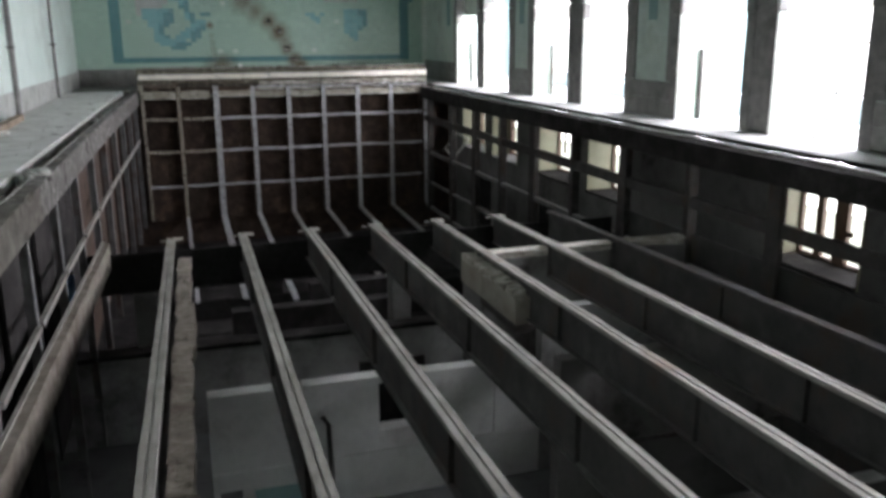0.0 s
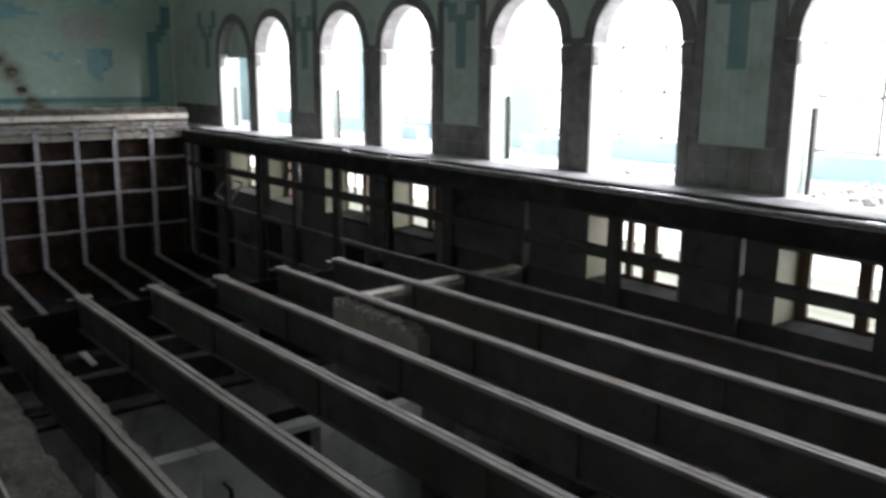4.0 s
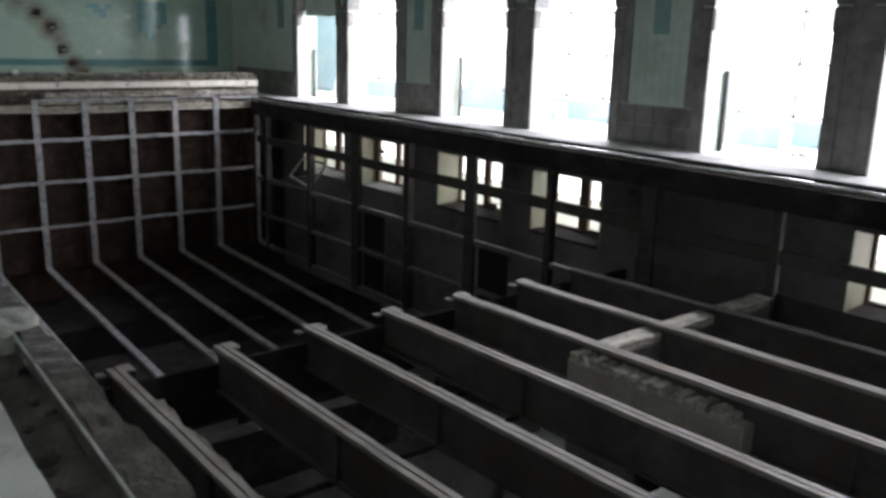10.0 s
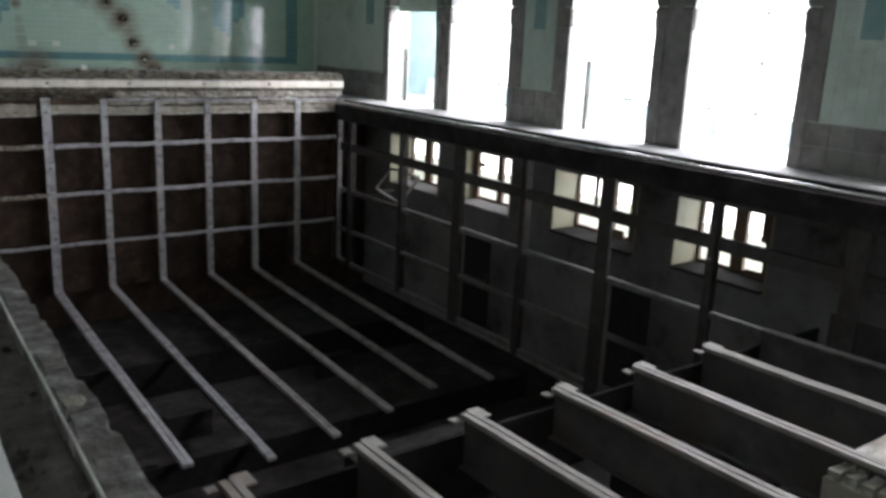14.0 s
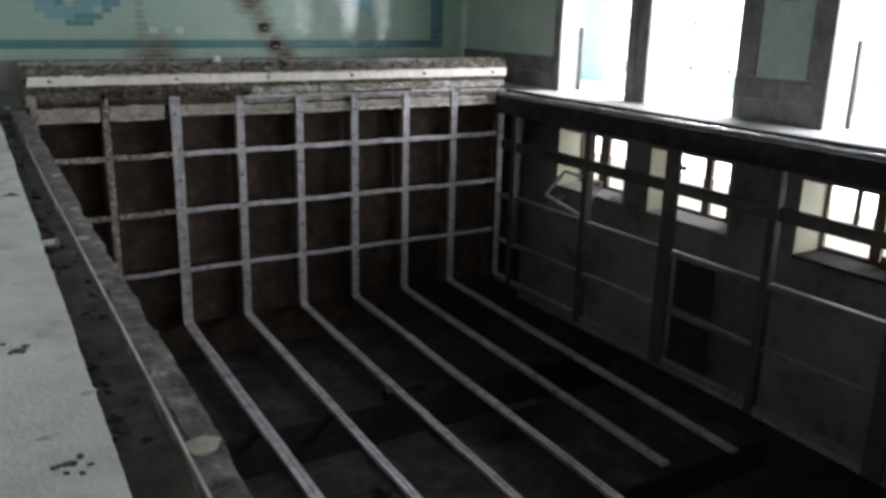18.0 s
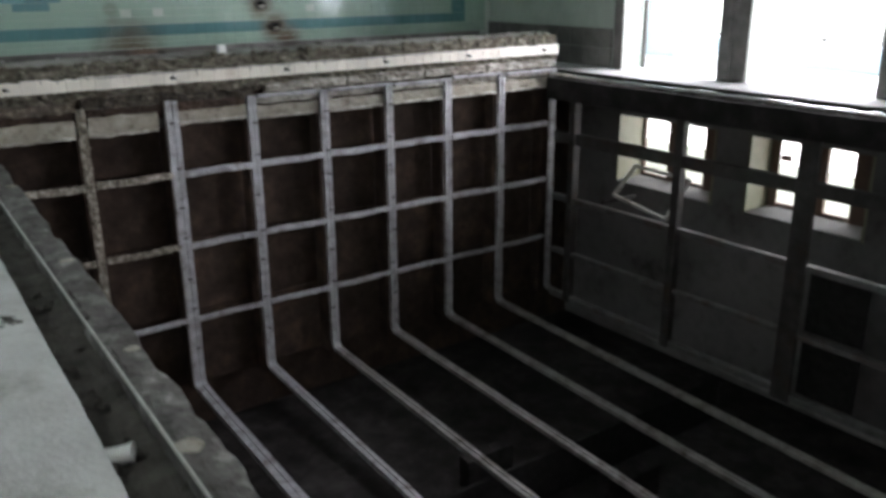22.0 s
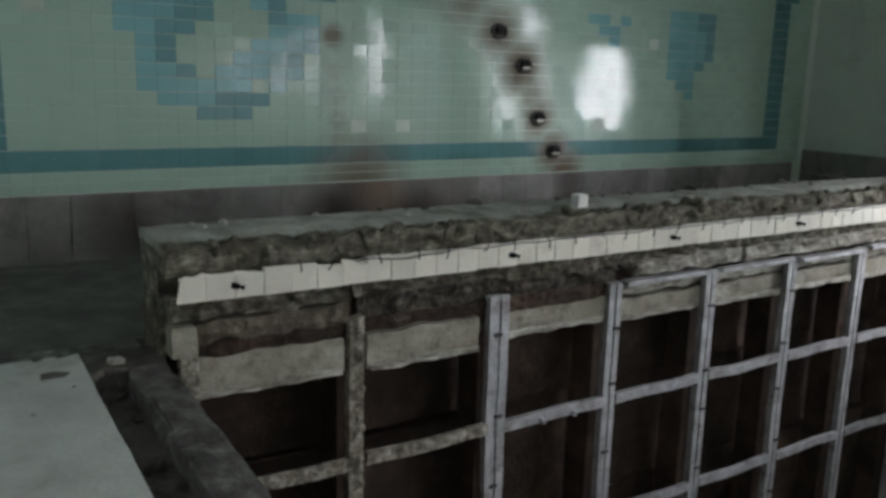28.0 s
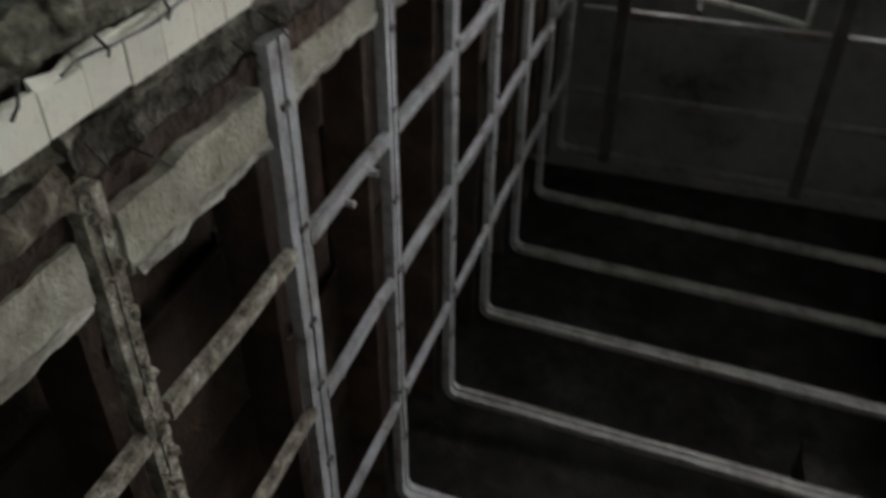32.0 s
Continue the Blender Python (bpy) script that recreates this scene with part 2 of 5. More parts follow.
M_PLASTER = mat("pale_green_wall", [(0.40, 0.47, 0.41), (0.50, 0.575, 0.50), (0.56, 0.63, 0.56)], 1.2, 0.55, bump=0.12,
                stain=(0.30, 0.33, 0.27), stain_scale=0.6, stain_at=0.56)
M_WESTWALL = mat("pale_wall_paint", [(0.56, 0.66, 0.61), (0.68, 0.77, 0.72)], 1.4, 0.5, bump=0.1, stain=(0.44, 0.50, 0.45), stain_scale=0.8)
M_STONE = mat("grey_brown_stone", [(0.12, 0.115, 0.11), (0.19, 0.18, 0.17), (0.26, 0.245, 0.23)], 5.0, 0.6, bump=0.3,
              stain=(0.09, 0.085, 0.08), stain_scale=2.0)
M_DADO = mat("dark_grey_dado_tile", [(0.135, 0.13, 0.12), (0.195, 0.19, 0.176), (0.275, 0.268, 0.25)], 3.0, 0.5, bump=0.15,
             objrand=0.2, stain=(0.085, 0.08, 0.068), stain_scale=1.6, stain_at=0.53)
M_DADOPALE = mat("pale_dado_tile", [(0.30, 0.315, 0.295), (0.40, 0.415, 0.39), (0.48, 0.495, 0.465)], 2.5, 0.5, bump=0.15, objrand=0.1,
                 stain=(0.20, 0.195, 0.17), stain_scale=1.3, stain_at=0.54)
M_PIERTILE = mat("pale_green_tile", [(0.41, 0.49, 0.435), (0.5, 0.585, 0.52)], 3.0, 0.3, bump=0.05, objrand=0.06, stain=(0.33, 0.37, 0.31), stain_scale=1.5)
M_TEALMOTIF = mat("teal_motif_tile", [(0.13, 0.225, 0.22), (0.17, 0.28, 0.27)], 4.0, 0.35, bump=0.08, island=0.2)
M_GALLERY = mat("gallery_white", [(0.66, 0.68, 0.67), (0.76, 0.78, 0.77)], 2.0, 0.7, bump=0.2, stain=(0.5, 0.54, 0.55), stain_scale=1.2)
M_BLUEWALL = mat("pale_blue_wall", [(0.31, 0.41, 0.465), (0.39, 0.49, 0.545)], 2.0, 0.7, bump=0.15, stain=(0.46, 0.51, 0.53), stain_scale=0.8)
M_RUBBLE = mat("rubble_stone", [(0.28, 0.27, 0.25), (0.45, 0.44, 0.41)], 9.0, 0.95, bump=0.6, objrand=0.3)
M_RAIL = mat("polished_steel_rail", [(0.62, 0.62, 0.63), (0.78, 0.78, 0.79)], 6.0, 0.24, metal=1.0, bump=0.06, stain=(0.3, 0.27, 0.25), stain_scale=2.0)
M_PLANK = mat("dirty_lining_slab", [(0.10, 0.09, 0.07), (0.24, 0.221, 0.177), (0.36, 0.337, 0.278), (0.52, 0.497, 0.425)], 6.0, 0.92, bump=0.55, fine=60, stain=(0.17, 0.145, 0.105), stain_scale=3.0, stain_at=0.56)
M_WOOD = mat("old_timber", [(0.16, 0.125, 0.09), (0.27, 0.215, 0.155), (0.34, 0.28, 0.21)], 3.0, 0.85, bump=0.5, stretch=(1, 1, 0.25))
M_PALEWOOD = mat("white_painted_timber", [(0.5, 0.49, 0.46), (0.66, 0.65, 0.61)], 6.0, 0.7, bump=0.3, stain=(0.25, 0.2, 0.15), stain_scale=5.0)
M_CEIL = mat("ceiling_plaster", [(0.68, 0.71, 0.69), (0.80, 0.82, 0.80)], 0.8, 0.9, bump=0.2)
M_BLACK = mat("matte_black", [(0.016, 0.0155, 0.015), (0.034, 0.033, 0.032)], 9.0, 0.9, bump=0.2, spec=0.03)
M_WHITEPLASTIC = mat("white_plastic", [(0.75, 0.75, 0.72), (0.82, 0.82, 0.79)], 9.0, 0.4, bump=0.05)
M_BLUECLOTH = mat("blue_plastic", [(0.06, 0.16, 0.30), (0.12, 0.25, 0.42)], 9.0, 0.5, bump=0.3)
M_GRASS = mat("outside_ground", [(0.30, 0.33, 0.26), (0.45, 0.47, 0.40)], 0.6, 0.95, bump=0.4)


def glow(name, color, strength):
    m = bpy.data.materials.new(name)
    m.use_nodes = True
    nt = m.node_tree
    nt.nodes.remove(nt.nodes["Principled BSDF"])
    em = nt.nodes.new("ShaderNodeEmission")
    geo = nt.nodes.new("ShaderNodeNewGeometry")
    ns = nt.nodes.new("ShaderNodeTexNoise")
    ns.inputs["Scale"].default_value, ns.inputs["Detail"].default_value = 0.5, 4
    nt.links.new(geo.outputs["Position"], ns.inputs["Vector"])
    rp = nt.nodes.new("ShaderNodeValToRGB")
    rp.color_ramp.elements[0].position, rp.color_ramp.elements[1].position = 0.3, 0.6
    rp.color_ramp.elements[0].color = (color[0] * 0.85, color[1] * 0.95, color[2] * 0.85, 1)
    rp.color_ramp.elements[1].color = (*color, 1)
    nt.links.new(ns.outputs["Fac"], rp.inputs["Fac"])
    nt.links.new(rp.outputs["Color"], em.inputs["Color"])
    em.inputs["Strength"].default_value = strength
    nt.links.new(em.outputs[0], nt.nodes["Material Output"].inputs["Surface"])
    return m


M_SKYGLOW = glow("overcast_sky_glow", (1.0, 1.0, 1.0), 3.0)


def add_stains(nt, base, spots, color):
    """Mixes soot and rust blots into a colour; returns the colour and the amount."""
    nd, ln = nt.nodes, nt.links
    geo = nd.new("ShaderNodeNewGeometry")
    total = None
    for p, r, s in spots:
        dist = nd.new("ShaderNodeVectorMath")
        dist.operation = "DISTANCE"
        ln.new(geo.outputs["Position"], dist.inputs[0])
        dist.inputs[1].default_value = p
        mr = nd.new("ShaderNodeMapRange")
        mr.interpolation_type = "SMOOTHSTEP"
        mr.inputs["From Min"].default_value, mr.inputs["From Max"].default_value = 0.04, r
        mr.inputs["To Min"].default_value, mr.inputs["To Max"].default_value = s, 0.0
        ln.new(dist.outputs["Value"], mr.inputs["Value"])
        if total is None:
            total = mr.outputs[0]
        else:
            mx = nd.new("ShaderNodeMath")
            mx.operation = "MAXIMUM"
            ln.new(total, mx.inputs[0])
            ln.new(mr.outputs[0], mx.inputs[1])
            total = mx.outputs[0]
    ns = nd.new("ShaderNodeTexNoise")
    ns.inputs["Scale"].default_value, ns.inputs["Detail"].default_value = 4.0, 6
    ln.new(geo.outputs["Position"], ns.inputs["Vector"])
    amt = nd.new("ShaderNodeMath")
    amt.operation = "MULTIPLY"
    ln.new(total, amt.inputs[0])
    mr = nd.new("ShaderNodeMapRange")
    mr.inputs["From Min"].default_value, mr.inputs["From Max"].default_value = 0.2, 0.6
    mr.inputs["To Min"].default_value, mr.inputs["To Max"].default_value = 0.72, 1.0
    ln.new(ns.outputs["Fac"], mr.inputs["Value"])
    ln.new(mr.outputs[0], amt.inputs[1])
    mix = nd.new("ShaderNodeMix")
    mix.data_type = "RGBA"
    ln.new(amt.outputs[0], mix.inputs["Factor"])
    ln.new(base, mix.inputs["A"])
    mix.inputs["B"].default_value = (*color, 1)
    return mix.outputs["Result"], amt


def tile_material():
    """Glazed wall tile: one colour attribute a tile, rust and soot runs under the pipe stubs."""
    m = mat("mosaic_tile", [(0.92, 0.92, 0.92), (1, 1, 1)], 2.0, 0.1, bump=0.0, island=0.06, spec=0.34)
    nt = m.node_tree
    nd, ln = nt.nodes, nt.links
    bsdf = nd["Principled BSDF"]
    old = bsdf.inputs["Base Color"].links[0].from_socket
    att = nd.new("ShaderNodeVertexColor")
    att.layer_name = "glaze"
    mul = nd.new("ShaderNodeMix")
    mul.data_type, mul.blend_type = "RGBA", "MULTIPLY"
    mul.inputs["Factor"].default_value = 1.0
    ln.new(att.outputs["Color"], mul.inputs["A"])
    ln.new(old, mul.inputs["B"])
    spots = [((3.1, 2.6, 2.5), 0.55, 0.75), ((3.45, 2.6, 2.22), 0.5, 0.7), ((3.83, 2.6, 1.93), 0.45, 0.9), ((4.12, 2.6, 1.6), 0.45, 1.0),
             ((4.28, 2.6, 1.35), 0.35, 0.7), ((4.36, 2.6, 1.11), 0.34, 0.95), ((4.58, 2.6, 0.78), 0.36, 1.0), ((4.75, 2.6, 0.56), 0.4, 1.0),
             ((2.09, 2.6, 1.80), 0.15, 0.9), ((2.35, 2.6, 0.5), 0.7, 1.0), ((2.4, 2.6, 0.72), 0.4, 0.8), ((2.12, 2.6, 1.5), 0.12, 0.3), ((2.13, 2.6, 1.3), 0.14, 0.35), ((2.15, 2.6, 1.1), 0.16, 0.4), ((2.18, 2.6, 0.9), 0.2, 0.5)]
    col, amt = add_stains(nt, mul.outputs["Result"], spots, (0.11, 0.066, 0.032))
    ln.new(col, bsdf.inputs["Base Color"])
    # soot takes the gloss away
    rg = nd.new("ShaderNodeMath")
    rg.operation = "MULTIPLY_ADD"
    ln.new(amt.outputs[0], rg.inputs[0])
    rg.inputs[1].default_value, rg.inputs[2].default_value = 0.5, 0.09
    ln.new(rg.outputs[0], bsdf.inputs["Roughness"])
    return m


M_TILE = tile_material()
dado_bsdf = M_DADO.node_tree.nodes["Principled BSDF"]
stained, _ = add_stains(M_DADO.node_tree, dado_bsdf.inputs["Base Color"].links[0].from_socket,
                        [((2.15, 2.6, 0.3), 0.55, 1.0), ((2.25, 2.6, 0.5), 0.4, 0.8), ((2.95, 2.6, 0.25), 0.4, 0.95), ((4.82, 2.6, 0.47), 0.3, 1.0), ((4.84, 2.6, 0.25), 0.34, 1.0), ((0.4, 2.6, 0.3), 0.5, 0.7)], (0.03, 0.019, 0.01))
stained, _ = add_stains(M_DADO.node_tree, stained, [((2.58, 2.6, 0.45), 0.42, 0.75), ((2.6, 2.6, 0.2), 0.4, 0.6), ((3.3, 2.6, 0.3), 0.5, 0.25)], (0.17, 0.1, 0.055))
M_DADO.node_tree.links.new(stained, dado_bsdf.inputs["Base Color"])


# ---- mesh helpers ----
def world_of(ob):
    if ob.parent:
        return world_of(ob.parent) @ ob.matrix_parent_inverse @ ob.matrix_basis
    return ob.matrix_basis.copy()


def mesh_of(name, bm, material):
    me = bpy.data.meshes.new(name)
    bmesh.ops.recalc_face_normals(bm, faces=bm.faces)
    bm.to_mesh(me)
    bm.free()
    me.materials.append(material)
    return me


def part(name, bm, material, parent, label=""):
    ob = new(name, mesh_of(name, bm, material))
    if parent:
        ob.parent = parent
        ob.matrix_parent_inverse = world_of(parent).inverted()
    return tagged(ob, label)


def piece(name, mesh, parent, m):
    ob = new(name, mesh)
    ob.parent = parent
    ob.matrix_parent_inverse = world_of(parent).inverted()
    ob.matrix_basis = m
    return ob


def thing(name, at, label, category, group="", kind=""):
    ob = new(name)
    ob.location = at
    ob.empty_display_size = 0.2
    return tagged(ob, label, category, group, kind)


def solid(name, bm, material, label, category="", group="", kind=""):
    ob = new(name, mesh_of(name, bm, material))
    return tagged(ob, label, category, group, kind)


def box(bm, x0, x1, y0, y1, z0, z1, bev=0.0, m=None):
    vs = [bm.verts.new((x, y, z)) for x in (x0, x1) for y in (y0, y1) for z in (z0, z1)]
    fs = [bm.faces.new([vs[i] for i in f]) for f in
          ((0, 1, 3, 2), (4, 6, 7, 5), (0, 4, 5, 1), (2, 3, 7, 6), (0, 2, 6, 4), (1, 5, 7, 3))]
    made = vs
    if bev:
        es = list({e for f in fs for e in f.edges})
        res = bmesh.ops.bevel(bm, geom=es, offset=bev, segments=1, affect="EDGES")
        made = list({v for f in res["faces"] for v in f.verts} | {v for v in vs if v.is_valid})
    if m is not None:
        bmesh.ops.transform(bm, matrix=m, verts=made)
    return made


def one_box(x0, x1, y0, y1, z0, z1, bev=0.0, m=None):
    bm = bmesh.new()
    box(bm, x0, x1, y0, y1, z0, z1, bev, m)
    return bm


def rough_block(bm, lo, hi, step, amp, seed=0, freq=4.0, shape=None):
    """A box cut into a fine grid, its surface broken by noise."""
    lo, hi = Vector(lo), Vector(hi)
    n = [max(1, round((hi[i] - lo[i]) / step)) for i in range(3)]
    cache = {}

    def vert(i, j, k):
        key = (i, j, k)
        if key not in cache:
            p = Vector((lo[0] + (hi[0] - lo[0]) * i / n[0], lo[1] + (hi[1] - lo[1]) * j / n[1], lo[2] + (hi[2] - lo[2]) * k / n[2]))
            q = shape(p) if shape else p
            d = noise.noise_vector(q * freq + Vector((seed * 7.3, seed * 3.1, seed))) * 0.7 + noise.noise_vector(q * freq * 3.1 + Vector((seed, 0, seed))) * 0.4
            cache[key] = bm.verts.new(q + d * amp)
        return cache[key]

    for a in range(3):
        b, c = (a + 1) % 3, (a + 2) % 3
        for side in (0, n[a]):
            for i in range(n[b]):
                for j in range(n[c]):
                    quad = []
                    for di, dj in ((0, 0), (1, 0), (1, 1), (0, 1)):
                        ix = [0, 0, 0]
                        ix[a], ix[b], ix[c] = side, i + di, j + dj
                        quad.append(vert(*ix))
                    bm.faces.new(quad)


def rough(lo, hi, step, amp, seed=0, freq=4.0, shape=None):
    bm = bmesh.new()
    rough_block(bm, lo, hi, step, amp, seed, freq, shape)
    return bm


def sweep(bm, pts, width, depth, up=(0, 0, 1), wob=0.0):
    """A rectangular bar along a line of points; width across, depth along up."""
    pts = [Vector(p) for p in pts]
    rings = []
    for i, p in enumerate(pts):
        d = (pts[min(i + 1, len(pts) - 1)] - pts[max(i - 1, 0)]).normalized()
        side = d.cross(Vector(up))
        side = side.normalized() if side.length > 1e-4 else Vector((1, 0, 0))
        u = side.cross(d).normalized()
        j = noise.noise_vector(p * 2.7) * wob
        rings.append([bm.verts.new(p + side * (sx * width / 2) + u * (sz * depth / 2) + j) for sx, sz in ((-1, -1), (1, -1), (1, 1), (-1, 1))])
    for a, b in zip(rings, rings[1:]):
        for k in range(4):
            bm.faces.new((a[k], a[(k + 1) % 4], b[(k + 1) % 4], b[k]))
    bm.faces.new(rings[0][::-1])
    bm.faces.new(rings[-1])


def tube(bm, pts, r, seg=8):
    pts = [Vector(p) for p in pts]
    rings = []
    for i, p in enumerate(pts):
        d = (pts[min(i + 1, len(pts) - 1)] - pts[max(i - 1, 0)]).normalized()
        a = d.orthogonal().normalized()
        b = d.cross(a)
        rings.append([bm.verts.new(p + a * math.cos(2 * math.pi * k / seg) * r + b * math.sin(2 * math.pi * k / seg) * r) for k in range(seg)])
    for p, q in zip(rings, rings[1:]):
        for k in range(seg):
            bm.faces.new((p[k], p[(k + 1) % seg], q[(k + 1) % seg], q[k]))
    bm.faces.new(rings[0][::-1])
    bm.faces.new(rings[-1])


def stone(r, seed):
    bm = bmesh.new()
    bmesh.ops.create_icosphere(bm, subdivisions=1, radius=r)
    for v in bm.verts:
        v.co = Vector((v.co.x, v.co.y, v.co.z * 0.6)) + noise.noise_vector(v.co * (2 / r) + Vector((seed, seed, 0))) * r * 0.35
    return bm


def lerp_table(table, y):
    """Linear between (y, value) rows that run down in y."""
    for (a, va), (b, vb) in zip(table, table[1:]):
        if y >= b:
            return va + (vb - va) * (a - y) / (a - b)
    return table[-1][1]


# ---- setting ----
DECK_Z = 0.05
EDGE = [(0.6, -0.398), (-13.6, -0.92), (-18.0, -1.05), (-23.2, -1.21)]
KERB_OUT = [(0.6, -0.222), (-4.2, -0.39), (-6.1, -0.445), (-9.7, -0.555), (-14.1, -0.7), (-18.0, -0.84), (-23.2, -1.0)]
KERB_IN = [(0.6, -0.025), (-7.0, -0.33), (-9.8, -0.425), (-12.6, -0.51), (-15.2, -0.565), (-18.4, -0.63), (-21.6, -0.72), (-23.2, -0.765)]
POOL_SOUTH = -22.9
WEST, EAST, NORTH, SOUTH = -1.72, 8.85, 2.6, -27.5
WALL_TURN = pose(WEST, NORTH, 0, 0, 0, -2.09)
CEIL = 6.6


def west_face(y):
    return WEST - 0.0365 * (NORTH - y)


def strip_between(bm, fa, fb, y0, y1, z0, z1, n):
    """A slab between two lines fa(y) and fb(y)."""
    rows = []
    for i in range(n + 1):
        y = y0 + (y1 - y0) * i / n
        rows.append([bm.verts.new((x, y, z)) for x, z in ((fa(y), z0), (fb(y), z0), (fb(y), z1), (fa(y), z1))])
    for a, b in zip(rows, rows[1:]):
        for k in range(4):
            bm.faces.new((a[k], a[(k + 1) % 4], b[(k + 1) % 4], b[k]))
    bm.faces.new(rows[0])
    bm.faces.new(rows[-1][::-1])


bm = bmesh.new()
strip_between(bm, lambda y: west_face(y) - 0.05, lambda y: lerp_table(EDGE, y) + noise.noise(Vector((0, y * 1.1, 0))) * 0.012 + noise.noise(Vector((3, y * 6, 0))) * 0.006,
              0.35, -23.2, DECK_Z - 0.22, DECK_Z, 240)
solid("floor", bm, M_DECK, "worn pale grey concrete walkway beside the empty pool", "floor", kind="structure")
solid("floor_south", one_box(WEST - 1.3, EAST, SOUTH, -23.2, DECK_Z - 0.25, DECK_Z - 0.002), M_DECK, "plain grey concrete deck at the shallow end", "floor", kind="structure")
solid("floor_north", one_box(WEST - 0.2, EAST, 0.485, NORTH, DECK_Z - 0.3, DECK_Z - 0.004), M_BACKDECK, "dirty concrete deck behind the end coping", "floor", kind="structure")
solid("floor_north_strip", one_box(WEST - 0.2, -0.1, 0.35, 0.483, DECK_Z - 0.3, DECK_Z - 0.004), M_KERB, "dirty concrete strip at the deck's end", "floor", kind="structure")
def gutter_shape(p):
    w = p.x + 0.5
    heap = 0.03 * noise.noise(Vector((p.x * 2.0, p.y * 1.1, 4))) + 0.02 * abs(p.x) + 0.022 * max(0.0, math.sin(p.y * 9.6 + 2.0 * noise.noise(Vector((0, p.y * 0.7, 8))))) ** 2 if p.z > -0.2 else 0.0
    return Vector(((lerp_table(EDGE, p.y) - 0.02) * (1 - w) + (lerp_table(KERB_OUT, p.y) + 0.02) * w, p.y, p.z + heap))


bm = bmesh.new()
for a, b in ((0.35, -7.5), (-7.5, -15.3), (-15.3, -23.2)):
    rough_block(bm, (-0.5, b, -0.24), (0.5, a, -0.075), 0.11, 0.012, 3, 6.0, gutter_shape)
solid("gutter_bed", bm, M_GUTTER, "dark dirt-filled overflow gutter along the pool edge", "gutter", kind="structure")


def kerb_shape(p):
    w = (p.x + 0.5)
    x, z = lerp_table(KERB_OUT, p.y) * (1 - w) + lerp_table(KERB_IN, p.y) * w, p.z
    if z > 0.0:
        # both top edges are chipped
        side = 1 if p.x > 0 else -1
        chip = max(0.0, noise.noise(Vector((side * 3, p.y * 2.4, 1))) - 0.05) + 0.6 * max(0.0, noise.noise(Vector((side * 5, p.y * 7.0, 2))) - 0.1)
        if abs(p.x) > 0.4:
            z -= 0.075 * chip
            x -= side * 0.05 * chip
    return Vector((x, p.y, z))


seg_y = [0.3, -3.1, -5.9, -8.2, -10.9, -13.2, -15.1, -18.6, -20.8, -23.0]
kerb = thing("pool_kerb", (-0.6, -11, -0.3), "weathered grey concrete pool kerb with broken edges", "kerb", kind="structure")
for i, (a, b) in enumerate(zip(seg_y, seg_y[1:])):
    bm = bmesh.new()
    rough_block(bm, (-0.5, b + 0.004, -0.32), (0.5, a - 0.004, 0.035), 0.075, 0.011, i, 7.0, kerb_shape)
    part("kerb_length", bm, M_KERB if a > -15 else M_KERBDIRT, kerb)
    if a > -3:
        continue
    bm = bmesh.new()
    sweep(bm, [(lerp_table(KERB_OUT, y) - 0.004, y, 0.032) for y in (a - 0.01, a * 0.66 + b * 0.34, a * 0.34 + b * 0.66, b + 0.01)], 0.009, 0.018, (0, 0, 1), 0.003)
    part("edge_angle", bm, M_MORTAR, kerb, "pale metal edge strip")

# lumps of dirt and broken concrete in the gutter
stones = [mesh_of("rubble", stone(r, i), M_RUBBLE) for i, r in enumerate((0.022, 0.03, 0.042, 0.055))]
dark_lumps = [mesh_of("clod", stone(r, i + 9), M_GUTTER) for i, r in enumerate((0.014, 0.02, 0.028, 0.04))]
rng = random.Random(5)
rubble = thing("gutter_rubble", (-0.9, -10, -0.1), "crumbled dirt and concrete clods lying in the gutter", "rubble")
for i in range(230):
    y = rng.uniform(-22.8, 0.2)
    x = rng.uniform(lerp_table(EDGE, y) + 0.02, lerp_table(KERB_OUT, y) - 0.01)
    piece("clod", rng.choice(dark_lumps), rubble, pose(x, y, -0.068 + rng.uniform(0, 0.012), rng.uniform(0, 40), rng.uniform(0, 40), rng.uniform(0, 360)))

# outer ground and basement floor
bm = bmesh.new()
hole = ((-4.3, 9.84), (SOUTH - 0.3, NORTH + 0.3))
gx, gy = (-300, *hole[0], 300), (-300, *hole[1], 300)
gv = [[bm.verts.new((x, y, -1.78)) for y in gy] for x in gx]
for i in range(3):
    for j in range(3):
        if (i, j) != (1, 1):
            bm.faces.new((gv[i][j], gv[i + 1][j], gv[i + 1][j + 1], gv[i][j + 1]))
solid("ground", bm, M_GRASS, "plain ground outside the building", "ground", kind="structure")
solid("backdrop", one_box(12.6, 12.65, -60, 40, -1.78, 14), M_SKYGLOW, "bright white overcast sky outside the windows", "sky", kind="structure")
# deep-end floor coloured near-black for its shade, the south floor left lighter
solid("basement_floor", one_box(-1.6, 9.6, -11.9, 1.2, -4.7, -4.4), M_SHADEDARK, "dirt floor below the stripped pool, darkened as deep shade", "floor", kind="structure")
solid("basement_floor_south", one_box(-1.6, 9.6, POOL_SOUTH - 0.3, -11.9, -4.7, -4.4), M_BASEFLOOR, "dusty grey concrete floor under the shallow end", "floor", kind="structure")
cross = thing("cross_wall", (3, -14.6, -4.4), "pale concrete basement cross wall with a square dark opening", "wall", kind="structure")
